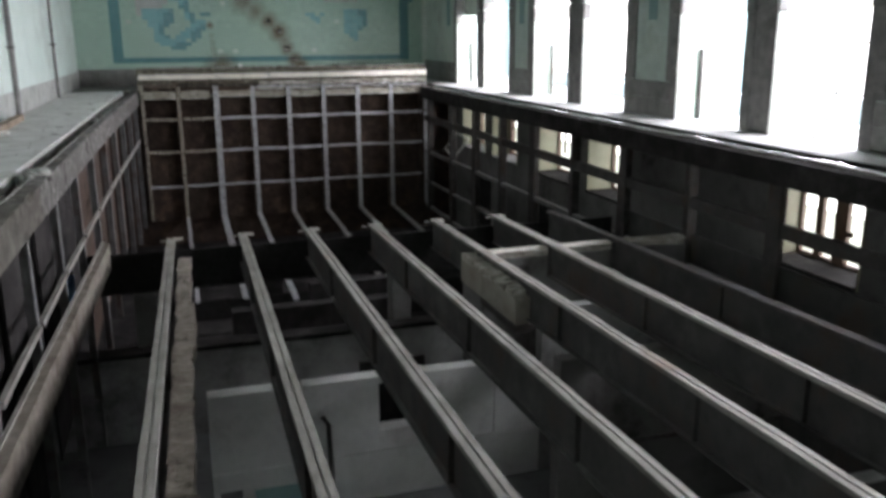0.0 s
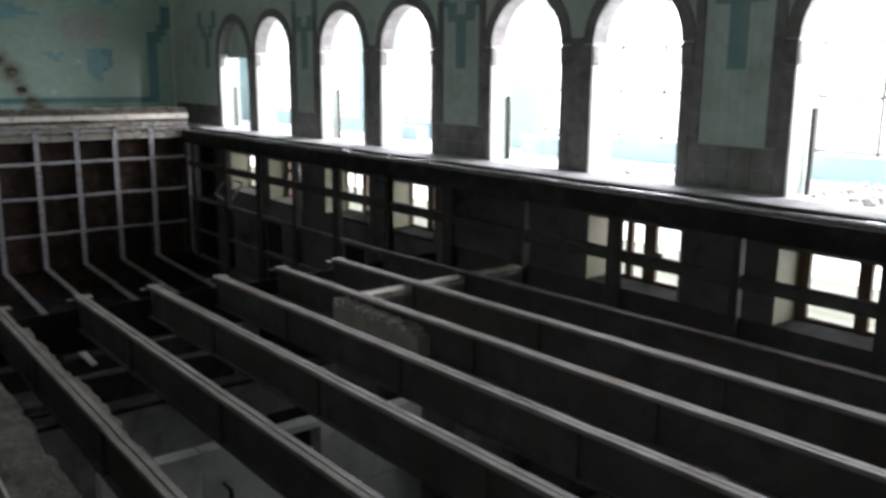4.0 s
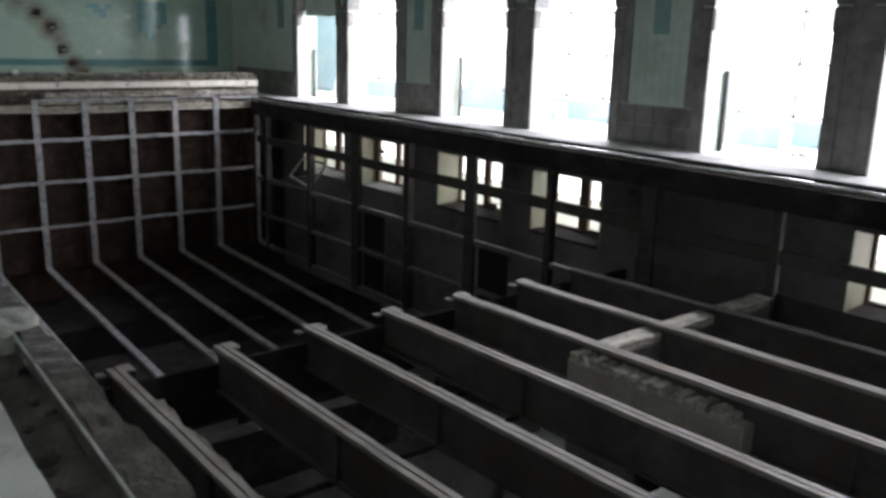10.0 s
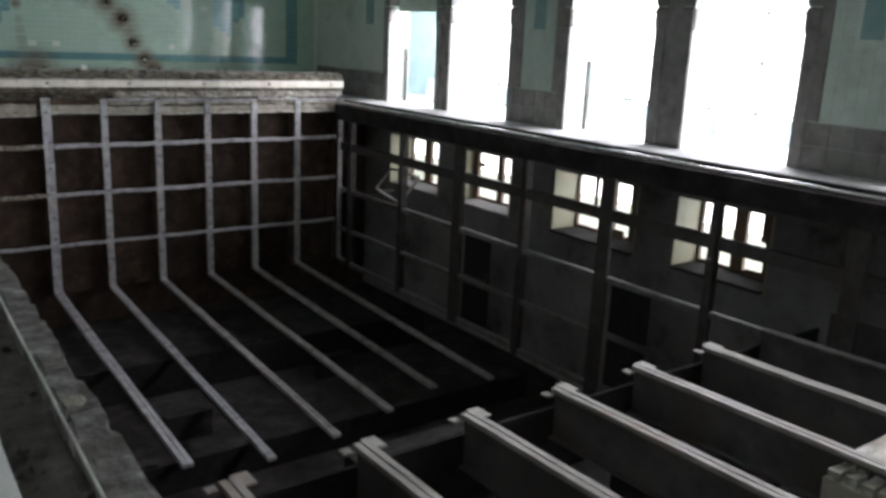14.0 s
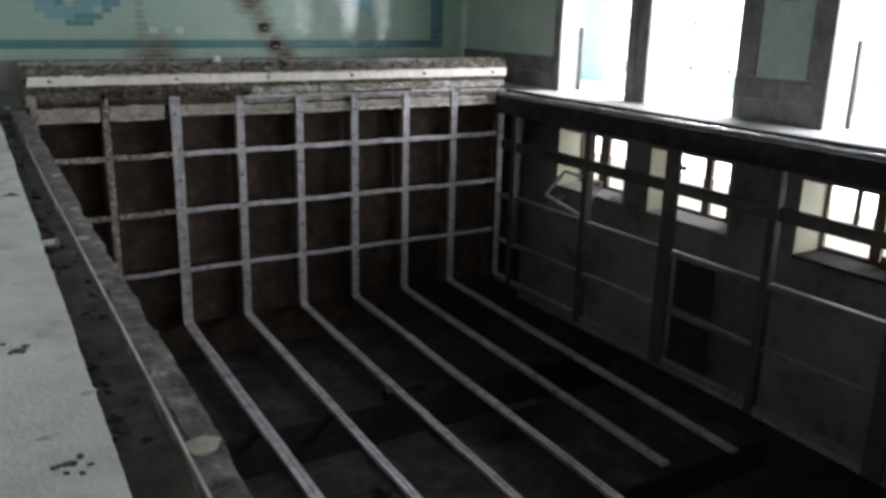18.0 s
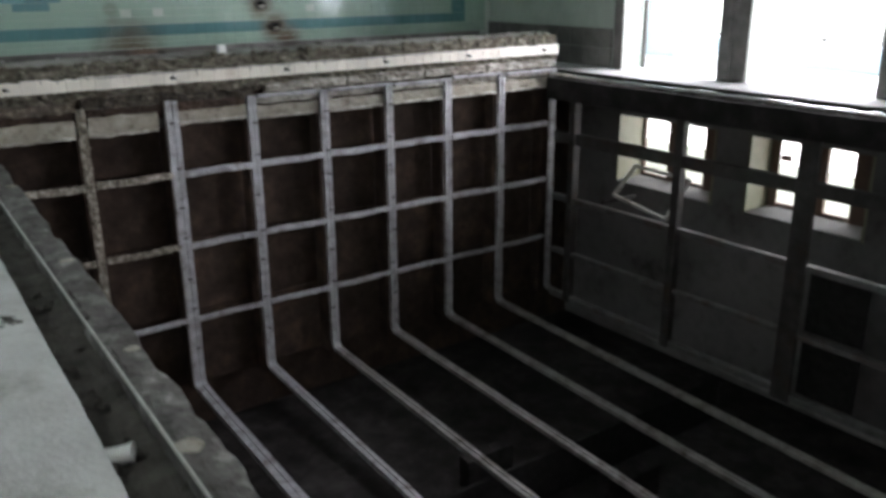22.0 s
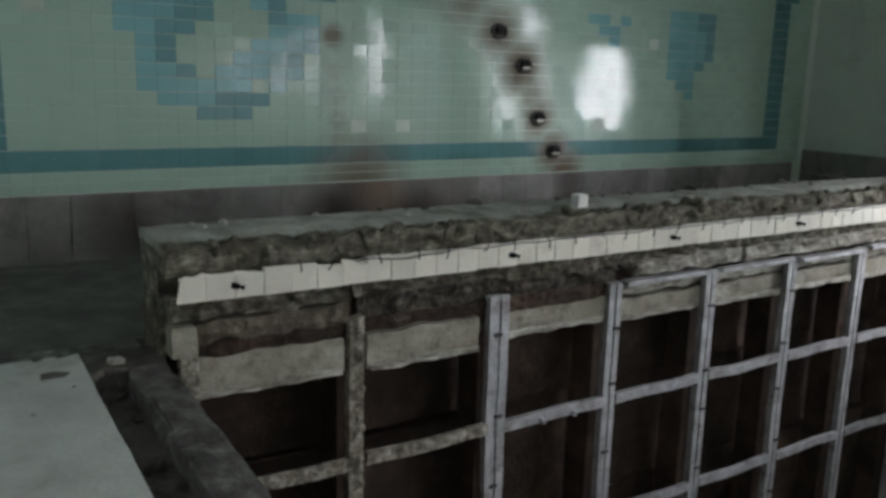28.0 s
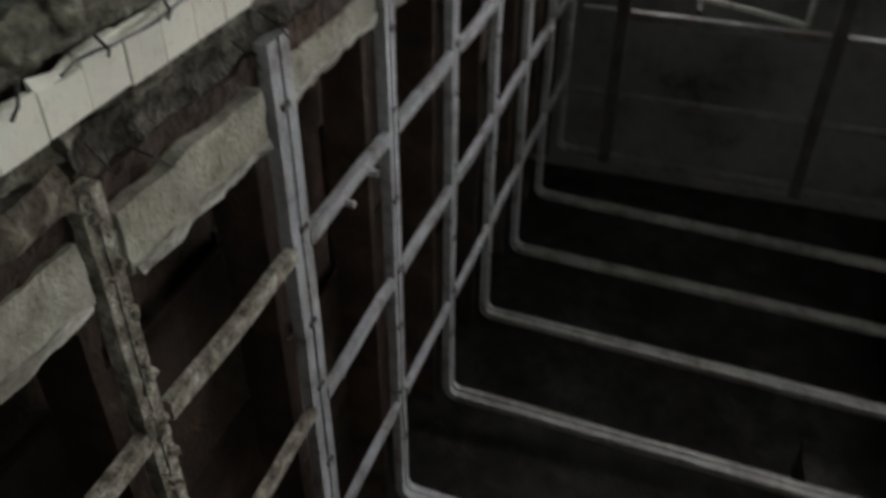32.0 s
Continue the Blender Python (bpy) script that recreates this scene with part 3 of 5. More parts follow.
for x0, x1, z0, z1 in ((0.92, 2.05, -3.72, -2.70), (2.07, 3.03, -3.72, -2.70), (3.66, 4.6, -3.72, -2.72), (4.62, 5.28, -3.72, -2.82), (3.035, 3.655, -3.72, -3.44), (3.035, 3.655, -2.79, -2.70),
                       (0.92, 0.99, -4.4, -3.74), (1.27, 2.4, -4.4, -3.74), (2.42, 3.9, -4.4, -3.74), (3.92, 5.28, -4.4, -3.74), (0.995, 1.265, -3.98, -3.74), (0.995, 1.265, -4.4, -4.22)):
    part("wall_panel", rough((x0, -14.72, z0), (x1, -14.5, z1), 0.18, 0.008, int(x0 * 10 - z0 * 7), 2.0), M_PALEFLOOR, cross)
# added dark sheet, gives the opening its shade
part("opening_back", one_box(2.9, 3.8, -14.2, -14.15, -3.7, -2.7), M_SHADEDARK, cross, "dark sheet standing in for the shade in the opening")
solid("cross_wall_grey", rough((5.3, -14.7, -4.4), (7.4, -14.5, -2.05), 0.25, 0.012, 83, 2.0), M_GREYWALL, "grey rendered basement wall beside the pale one", "wall", kind="structure")

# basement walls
solid("basement_wall_outer", one_box(9.79, 9.84, SOUTH, NORTH, -4.7, -1.8), M_SHADEDARK, "plain foundation wall", "wall", kind="structure")
solid("basement_wall_west", one_box(-1.75, -1.45, POOL_SOUTH - 0.3, 1.2, -4.5, -0.18), M_SHADEDARK, "basement wall under the walkway, coloured as deep shade", "wall", kind="structure")
solid("basement_wall_south", one_box(-1.45, 9.1, POOL_SOUTH - 0.35, POOL_SOUTH - 0.05, -4.5, -0.2), M_BASEWALL, "basement wall below the shallow end", "wall", kind="structure")
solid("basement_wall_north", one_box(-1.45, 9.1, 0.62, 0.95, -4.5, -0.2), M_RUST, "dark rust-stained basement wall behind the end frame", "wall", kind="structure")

# basement east wall with window openings
BW = [(-0.45, -2.35), (-2.9, -4.68), (-5.82, -7.78), (-8.52, -10.18), (-14.28, -16.16), (-17.68, -19.58)]
bm = bmesh.new()
zb0, zb1 = -1.76, -0.64
ycur = 0.95
for a, b in BW:
    box(bm, 9.1, 9.78, a, ycur, -4.5, -0.16)
    box(bm, 9.1, 9.78, b, a, -4.5, zb0)
    box(bm, 9.1, 9.78, b, a, zb1, -0.16)
    ycur = b
box(bm, 9.1, 9.78, POOL_SOUTH - 0.3, ycur, -4.5, -0.16)
solid("basement_wall_east", bm, M_BASEWALL, "grey basement wall with a row of low windows", "wall", kind="structure")


def basement_window(name, y1, y0, mullions, boards=()):
    win = thing(name, (9.4, (y0 + y1) / 2, zb0), "low basement window with cream reveals and brown frame", "window", "basement windows", "structure")
    part("jamb", one_box(9.085, 9.76, y0 + 0.003, y0 + 0.035, zb0, zb1), M_CREAM, win)
    part("jamb", one_box(9.085, 9.76, y1 - 0.035, y1 - 0.003, zb0, zb1), M_CREAM, win)
    # near-black colour dims the farther sills under the strong window lamps
    part("window_sill", one_box(9.03, 9.76, y0 + 0.04, y1 - 0.04, zb0 + 0.002, zb0 + 0.05, 0.012), M_BASEWALL if y1 > -5 else M_SHADEDARK, win, "worn window sill, near-black on the farther windows")
    fr = one_box(9.66, 9.72, y0 + 0.036, y1 - 0.036, zb1 - 0.06, zb1 - 0.003)
    box(fr, 9.66, 9.72, y0 + 0.036, y1 - 0.036, zb0 + 0.051, zb0 + 0.10)
    box(fr, 9.66, 9.72, y1 - 0.085, y1 - 0.036, zb0 + 0.10, zb1 - 0.06)
    box(fr, 9.66, 9.72, y0 + 0.036, y0 + 0.085, zb0 + 0.10, zb1 - 0.06)
    wf = part("window_frame", fr, M_BROWN, win)
    for a, b in mullions:
        part("mullion", one_box(9.65, 9.73, b, a, zb0 + 0.10, zb1 - 0.06, 0.008), M_BROWN, wf)
    for a, b, z0, z1 in boards:
        part("board", one_box(9.58, 9.61, b, a, z0, z1, 0.004), M_BROWN, win, "brown board closing part of the window")
    return win


LOW, HIGH = zb0 + 0.06, zb1
basement_window("window_1", *BW[0], ((-1.03, -1.28),), ((-1.79, -2.31, LOW, HIGH),))
basement_window("window_2", *BW[1], ((-3.60, -3.76),), ((-2.94, -3.08, LOW, HIGH), (-3.1, -3.26, -1.02, -0.93), (-4.18, -4.64, LOW, HIGH)))
basement_window("window_3", *BW[2], ((-6.62, -6.79),), ((-6.36, -6.44, -1.25, HIGH), (-7.2, -7.74, LOW, HIGH), (-6.85, -7.1, LOW, -1.55)))
basement_window("window_4", *BW[3], ((-9.18, -9.40),), ((-9.70, -10.14, -1.16, HIGH), (-9.78, -10.14, LOW, -1.16), (-9.5, -9.78, LOW, -1.6)))
basement_window("window_5", *BW[4], ((-14.66, -14.79), (-15.02, -15.27)), ((-15.29, -15.45, -1.24, -1.16), (-15.9, -16.12, LOW, HIGH)))
basement_window("window_6", *BW[5], ((-17.74, -17.88), (-18.55, -18.73)), ((-19.40, -19.54, LOW, HIGH),))

# ---- arcade wall on the window side ----
ARCH = [(-2.42, -0.68), (-4.68, -2.9), (-7.97, -6.2), (-10.37, -8.65), (-13.8, -12.1), (-16.13, -14.47), (-19.6, -17.87), (-21.9, -20.2), (-25.4, -23.7)]
SILL, SPRING = 0.11, 2.13


def arch_wall(bm, x0, x1, openings, ytop, ybot, z0, ztop, spring, n=14):
    y_hi = ytop
    for b, a in openings:
        box(bm, x0, x1, a, y_hi, z0, ztop)
        r, c = (a - b) / 2, (a + b) / 2
        pts = [(c + r * math.cos(math.pi * i / n), spring + r * 1.0 * math.sin(math.pi * i / n)) for i in range(n + 1)]
        cols = []
        for y, z in pts:
            cols.append([bm.verts.new(p) for p in ((x0, y, z), (x1, y, z), (x1, y, ztop), (x0, y, ztop))])
        for p, q in zip(cols, cols[1:]):
            for k in range(4):
                bm.faces.new((p[k], p[(k + 1) % 4], q[(k + 1) % 4], q[k]))
        y_hi = b
    box(bm, x0, x1, ybot, y_hi, z0, ztop)


bm = bmesh.new()
arch_wall(bm, EAST, EAST + 0.5, ARCH, NORTH + 0.3, SOUTH, SILL, 3.6, SPRING)
box(bm, EAST, EAST + 0.5, SOUTH, NORTH + 0.3, 3.6, CEIL)
solid("wall_east", bm, M_PLASTER, "pale green wall with paired round arches to the gallery", "wall", kind="structure")

for b, a in ARCH[:8]:
    r, c, wd = (a - b) / 2, (a + b) / 2, 0.2
    sur = thing("arch_surround", (EAST, c, SILL), "grey-brown stone surround of a round arch", "arch surround", "arches to the gallery", "structure")
    for side, yy in ((1, a), (-1, b)):
        y0, y1 = (yy + 0.004, yy + wd) if side > 0 else (yy - wd, yy - 0.004)
        jb = part("jamb", one_box(EAST - 0.035, EAST + 0.3, y0, y1, SILL, SPRING - 0.34, 0.01), M_STONE, sur)
        yo = (yy - 0.025, yy + wd + 0.02) if side > 0 else (yy - wd - 0.02, yy + 0.025)
        part("impost", one_box(EAST - 0.05, EAST + 0.14, yo[0], yo[1], SPRING - 0.34, SPRING - 0.02, 0.03), M_STONE, jb)
    bm = bmesh.new()
    n, rows = 18, []
    for i in range(n + 1):
        t = math.pi * i / n
        rows.append([bm.verts.new((x, c + q * math.cos(t), SPRING + q * math.sin(t))) for x, q in
                     ((EAST - 0.035, r - 0.01), (EAST - 0.035, r + wd), (EAST + 0.02, r + wd), (EAST + 0.3, r - 0.01))])
    for p, q in zip(rows, rows[1:]):
        for k in range(4):
            bm.faces.new((p[k], p[(k + 1) % 4], q[(k + 1) % 4], q[k]))
    part("archivolt", bm, M_STONE, sur)

for (b0, a0), (b1, a1) in zip(ARCH[:8], ARCH[1:9]):
    if 0.1 < b0 - a1 < 0.9:
        core = solid("pier_core", one_box(EAST - 0.022, EAST - 0.001, a1 + 0.204, b0 - 0.204, SILL, SPRING + 0.1, 0.004), M_STONE, "grey-brown stone facing of a narrow pier", "pier", "narrow piers", "structure")

panel_me = {}
# wide piers: dark dado, pale panel, teal motif
wide = [(-0.45, NORTH), (-6.0, -4.88), (-11.9, -10.57), (-17.67, -16.33), (-23.5, -22.1)]
for a, b in wide:
    pier = thing("pier_facing", (EAST, (a + b) / 2, SILL), "pale green tiled pier with a dark grey dado", "pier", "piers between arches", "structure")
    n = max(1, round((b - a) / 0.3))
    for i in range(n):
        y0 = a + (b - a) * i / n
        for k in range(2):
            part("dado_tile", one_box(EAST - 0.03, EAST - 0.001, y0 + 0.003, y0 + (b - a) / n - 0.003, SILL + 0.30 * k + 0.003, SILL + 0.30 * (k + 1) - 0.003, 0.004), M_DADO, pier)
    c = (a + b) / 2
    hw = (b - a) / 2
    if b < 0:
        for s in (-1, 1):
            y0, y1 = sorted((c + s * (hw + 0.01), c + s * (hw - 0.15)))
            part("border", one_box(EAST - 0.028, EAST - 0.001, y0, y1, SILL + 0.61, 3.0, 0.005), M_STONE, pier, "grey-brown stone border")
        nt_, w = 7, (2 * hw - 0.32) / 7
        key = round(w, 3)
        if key not in panel_me:
            panel_me[key] = mesh_of("tile", one_box(0, 0.012, 0.001, w - 0.001, 0.001, 0.148, 0.002), M_PIERTILE)
        for k in range(14):
            for i in range(nt_):
                piece("tile", panel_me[key], pier, pose(EAST - 0.014, c - hw + 0.16 + i * w, SILL + 0.62 + k * 0.15))
    c = 0.16 if b > 0 else c
    mot = one_box(EAST - 0.024, EAST - 0.002, c - 0.14, c + 0.14, 1.74, 2.72)
    for side in (-1, 1):
        for q0, q1, z0, z1 in ((0.141, 0.38, 2.6, 2.95), (0.381, 0.6, 2.86, 3.34)):
            y0, y1 = sorted((c + side * q0, c + side * q1))
            box(mot, EAST - 0.024, EAST - 0.002, y0, y1, z0, z1)
    part("motif", mot, M_TEALMOTIF, pier, "stepped dark teal tile motif")

# infill board in the first arch
solid("arch_board", one_box(EAST + 0.2, EAST + 0.23, -2.40, -0.70, 2.02, 3.02), M_PLASTER, "pale green board closing the head of an arch", "board", kind="structure")

# ---- gallery beyond the arches ----
solid("gallery_floor", one_box(8.83, 11.35, SOUTH, NORTH + 0.3, -0.15, SILL - 0.004), M_GALLERY, "bright dusty floor of the side gallery", "floor", kind="structure")
# greyer than the gallery floor: the piers' shadow is put into its colour
solid("gallery_floor_edge", one_box(8.15, 8.828, SOUTH, NORTH + 0.3, -0.15, SILL - 0.006, 0.006), M_GREYWALL, "floor strip before the arcade piers, greyed for their shadow", "floor", kind="structure")
bm = one_box(11.0, 11.35, SOUTH, NORTH + 0.3, SILL, 0.5)
solid("gallery_parapet", bm, M_BLUEWALL, "low pale blue wall below the gallery windows", "wall", kind="structure")
bm = bmesh.new()
GP = [(-5.45, -4.4), (-11.2, -10.2), (-17.0, -16.1), (-22.9, -21.8)]
for a, b in GP + [(0.1, NORTH + 0.3), (SOUTH, SOUTH + 1)]:
    box(bm, 11.0, 11.35, a, b, 0.5, 5.8)
solid("gallery_wall_outer", bm, M_BLUEWALL, "pale blue outer piers of the gallery", "wall", kind="structure")
# window heads and ceiling raised to let more light down into the basement
solid("gallery_lintel", one_box(11.0, 11.35, SOUTH, NORTH + 0.3, 5.4, 5.8), M_BLUEWALL, "outer wall above the gallery windows", "wall", kind="structure")
solid("gallery_ceiling", one_box(EAST + 0.5, 11.35, SOUTH, NORTH + 0.3, 5.8, 6.0), M_GALLERY, "white gallery ceiling", "ceiling", kind="structure")
solid("gallery_end_north", one_box(EAST + 0.5, 11.0, NORTH, NORTH + 0.3, SILL, 5.8), M_GALLERY, "gallery end wall", "wall", kind="structure")
ends = [0.1] + [v for a, b in GP for v in (b, a)]
for hi, lo in zip(ends[0::2], ends[1::2]):
    win = thing("gallery_window", (11.15, (hi + lo) / 2, 0.5), "tall gallery window with thin metal glazing bars", "window", "gallery windows", "structure")
    nb = max(2, round((hi - lo) / 0.95))
    for i in range(nb + 1):
        y = lo + (hi - lo) * i / nb
        part("glazing_bar", one_box(11.12, 11.17, y - 0.022, y + 0.022, 0.5, 5.4), M_STONE, win)
    for z in (0.55, 1.36, 2.15, 2.95, 3.75, 4.55):
        part("cross_bar", one_box(11.125, 11.165, lo, hi, z - 0.02, z + 0.02), M_STONE, win)

# dark uprights standing in the arches
for yy in (-0.74, -6.28, -12.14, -17.94):
    up = solid("upright", one_box(9.22, 9.28, yy - 0.03, yy + 0.03, SILL, 1.26, 0.006), M_DARKSTEEL, "dark metal upright standing inside an arch", "post", "uprights in the arches")
# loose blocks on the gallery floor and a board leaning in the first arch
for x, y, w, h in ((10.6, -7.3, 0.9, 0.32), (10.5, -11.9, 1.1, 0.34), (10.5, -15.7, 1.3, 0.36), (10.4, -20.3, 1.5, 0.4)):
    bm = rough((x - 0.16, y - w / 2, SILL), (x + 0.16, y + w / 2, SILL + h), 0.14, 0.02, int(-y))
    solid("low_block", bm, M_BLUEWALL, "low pale blue masonry block on the gallery floor", "block", "blocks in the gallery")
bm = bmesh.new()
vs = [bm.verts.new(p) for p in ((9.6, -1.0, SILL), (10.2, -1.9, SILL), (9.7, -1.0, SILL + 0.5), (9.64, -1.0, SILL), (10.24, -1.9, SILL), (9.74, -1.0, SILL + 0.5))]
for f in ((0, 1, 2), (3, 5, 4), (0, 3, 4, 1), (1, 4, 5, 2), (2, 5, 3, 0)):
    bm.faces.new([vs[i] for i in f])
solid("leaning_board", bm, M_GALLERY, "triangular pale board leaning inside the first arch", "board")
rng = random.Random(8)
heap = thing("gallery_rubble", (9.8, -17, SILL), "small broken stones scattered over the gallery floor", "rubble")
for i in range(150):
    y = rng.choice((rng.uniform(-21, -17.6), rng.uniform(-16.2, -12), rng.uniform(-21, -0.7)))
    piece("rubble", rng.choice(stones), heap, pose(rng.uniform(9.0, 10.6), y, SILL + 0.012, rng.uniform(-20, 20), rng.uniform(-20, 20), rng.uniform(0, 360)))

big_stones = [mesh_of("rubble", stone(r, i + 30), M_RUBBLE) for i, r in enumerate((0.05, 0.07, 0.09))]
for i in range(70):
    piece("rubble", rng.choice(big_stones), heap, pose(rng.uniform(8.95, 10.8), rng.uniform(-20.6, -17.9), SILL + 0.02, rng.uniform(-20, 20), rng.uniform(-20, 20), rng.uniform(0, 360)))
for i in range(26):
    piece("rubble", rng.choice(big_stones), heap, pose(rng.uniform(9.0, 10.8), rng.uniform(-15.9, -12.3), SILL + 0.02, rng.uniform(-20, 20), rng.uniform(-20, 20), rng.uniform(0, 360)))

# ---- other walls, ceiling ----
solid("wall_north", one_box(WEST - 0.3, EAST, NORTH, NORTH + 0.3, -0.3, CEIL), M_PLASTER, "pale green end wall behind the mosaic tiles", "wall", kind="structure")
solid("wall_south", one_box(WEST - 1.6, EAST, SOUTH - 0.3, SOUTH, -0.3, CEIL), M_PLASTER, "plain pale wall at the shallow end", "wall", kind="structure")
# along the walkway wall: x off its face, y southwards from the end wall
NICHE, NICHE_Z = (-19.5, -10.95), (1.14, 3.3)
LONG = SOUTH - NORTH - 0.4
bm = one_box(-0.3, 0, LONG, NICHE[0], -0.2, CEIL, 0, WALL_TURN)
box(bm, -0.3, 0, NICHE[1], 0, -0.2, CEIL, 0, WALL_TURN)
box(bm, -0.3, 0, NICHE[0], NICHE[1], -0.2, NICHE_Z[0], 0, WALL_TURN)
box(bm, -0.3, 0, NICHE[0], NICHE[1], NICHE_Z[1], CEIL, 0, WALL_TURN)
solid("wall_west", bm, M_WESTWALL, "pale painted wall along the walkway with a barred opening", "wall", kind="structure")
bm = bmesh.new()
for x0, x1, y0, y1, z0, z1 in ((-1.9, -1.8, NICHE[0] - 0.2, NICHE[1] + 0.2, 0.5, 3.5), (-1.8, -0.3, NICHE[0] - 0.2, NICHE[0] - 0.1, 0.5, 3.5),
                               (-1.8, -0.3, NICHE[1] + 0.1, NICHE[1] + 0.2, 0.5, 3.5), (-1.8, -0.3, NICHE[0] - 0.1, NICHE[1] + 0.1, 0.5, 0.6),
                               (-1.8, -0.3, NICHE[0] - 0.1, NICHE[1] + 0.1, 3.4, 3.5)):
    box(bm, x0, x1, y0, y1, z0, z1, 0, WALL_TURN)
solid("side_room", bm, M_STONE, "dark side room behind the barred opening", "wall", kind="structure")
grille = thing("barred_opening", WALL_TURN @ Vector((0, -14.2, NICHE_Z[0])), "wall opening with a worn stone sill and dark vertical bars", "window", kind="structure")
part("window_sill", one_box(-0.3, 0.1, NICHE[0], NICHE[1], NICHE_Z[0] + 0.001, NICHE_Z[0] + 0.05, 0.012, WALL_TURN), M_STONE, grille)
for i in range(15):
    y = NICHE[0] + 0.28 + i * 0.57
    part("bar", one_box(-0.17, -0.13, y - 0.025, y + 0.025, NICHE_Z[0] + 0.05, NICHE_Z[1], 0, WALL_TURN), M_BLACK, grille)
part("window_jamb", one_box(-0.12, 0.012, NICHE[1] - 0.07, NICHE[1] - 0.002, NICHE_Z[0] + 0.051, NICHE_Z[1], 0.006, WALL_TURN), M_PALEWOOD, grille, "white painted timber jamb")
wd = thing("wall_dado", WALL_TURN @ Vector((0, -5, DECK_Z)), "pale grey tiled dado along the walkway wall", "dado", kind="structure")
for i in range(24):
    y0 = -13.22 + i * 0.55
    part("dado_tile", one_box(0.001, 0.02, y0 + 0.004, y0 + 0.546, DECK_Z, DECK_Z + 0.45, 0.004, WALL_TURN), M_DADOPALE, wd)
# unseen ceiling, made very pale to bounce light into the basin
solid("ceiling", one_box(WEST - 1.6, EAST + 0.5, SOUTH - 0.3, NORTH + 0.3, CEIL, CEIL + 0.25), M_CEIL, "plain pale ceiling of the pool hall", "ceiling", kind="structure")
for y, r in ((-9.15, 0.05), (-4.3, 0.032)):
    foot, head = WALL_TURN @ Vector((0.07, y, DECK_Z)), WALL_TURN @ Vector((0.07, y, CEIL))
    bm = bmesh.new()
    tube(bm, [foot, head], r, 10)
    pp = solid("wall_pipe", bm, M_STONE, "grey vertical pipe on the walkway wall", "pipe", "pipes on the walkway wall")
    for z in (1.3, 3.4):
        part("clamp", one_box(0, 0.13, y - r - 0.02, y + r + 0.02, z, z + 0.04, 0, WALL_TURN), M_DARKSTEEL, pp)


# ---- stripped steel basin: end frame ----
endf = thing("end_frame", (4, 0.1, -3.6), "grid of weathered pale steel ribs across the deep end", "steel frame")
rib_of, bar_of = {}, {}
RIB_FALL = {1: 0.055, 2: 0.055, 3: 0.055, 4: 0.049, 5: 0.042, 6: 0.038, 7: 0.036, 8: 0.036}
RIB_END = {1: -6.9, 2: -6.9, 3: -7.25, 4: -7.2, 5: -7.0, 6: -6.7, 7: -6.9, 8: -9.2}
for v in range(0, 9):
    x = v * 1.0 + (0.06 if v == 8 else 0)
    if v == 0:
        x = 0.05
    w = 0.15 if v == 2 else (0.09 if v in (1, 8, 0) else 0.115)
    n = 14
    ztop = 0.15 if v in (1, 2) else 0.12
    pts = [(x, 0.0, ztop + (-3.44 - ztop) * i / n) for i in range(n + 1)]
    for a in (30, 60):
        pts.append((x, -0.06 + 0.06 * math.cos(radians(a)), -3.44 - 0.06 * math.sin(radians(a))))
    if v >= 1:
        ye = RIB_END[v]
        m = 16
        for i in range(m + 1):
            y = -0.06 + (ye + 0.06) * i / m
            pts.append((x, y, -3.50 + RIB_FALL[v] * y))
    rings = []
    # an open channel: two lips and a recessed web
    w2, lip, dep = w / 2, w * 0.42, 0.055
    for i, p in enumerate(pts):
        p = Vector(p)
        a, b = Vector(pts[max(0, i - 1)]), Vector(pts[min(len(pts) - 1, i + 1)])
        d = (b - a).normalized()
        out = Vector((0, d.z, -d.y))
        out = Vector((0, -1, 0)) if abs(out.length) < 1e-5 else out.normalized()
        if out.y > 0.01 or out.z < -0.01:
            out = -out
        j = noise.noise_vector(p * 3.1) * (0.006 if v > 1 else 0.014)
        web = -0.012 if v > 1 else 0.006
        prof = ((-w2, -dep), (-w2, 0), (-w2 + lip, 0), (-w2 + lip, web), (w2 - lip, web), (w2 - lip, 0), (w2, 0), (w2, -dep))
        rings.append([p + Vector((sx, 0, 0)) + out * so + j for sx, so in prof])
    for kind, run in (("rib", rings[:n + 4]), ("floor_rib", rings[n + 3:])):
        if len(run) < 2:
            continue
        bm = bmesh.new()
        loops = [[bm.verts.new(q) for q in ring] for ring in run]
        for r0, r1 in zip(loops, loops[1:]):
            for k in range(8):
                bm.faces.new((r0[k], r0[(k + 1) % 8], r1[(k + 1) % 8], r1[k]))
        bm.faces.new(loops[0])
        bm.faces.new(loops[-1][::-1])
        if kind == "rib":
            rib_of[v] = part("rib", bm, M_CRUST if v < 2 else M_RIB, endf, "rib crusted with old mortar" if v < 2 else "")
        else:
            # from the fourth rib on, weaker light is put into the colour
            part("floor_rib", bm, M_RIB if v < 4 else M_FLOORRIB, endf, "" if v < 4 else "dirty grey floor rib, darkened for weak light")
for k, z in enumerate((-0.73, -1.63, -2.60)):
    h = (0.075, 0.07, 0.06)[k]
    for v in range(0, 8):
        x0, x1 = v + 0.065, v + 0.94
        bm = bmesh.new()
        n = 6
        sweep(bm, [(x0 + (x1 - x0) * i / n, 0.012, z + 0.006 * math.sin(v * 2.1 + i) - (0.0 if k else 0.0)) for i in range(n + 1)], 0.04, h, (0, 0, 1), 0.006)
        bar_of[v, k] = part("cross_bar", bm, M_CRUST if v < 2 and k < 2 else M_RIB, endf)
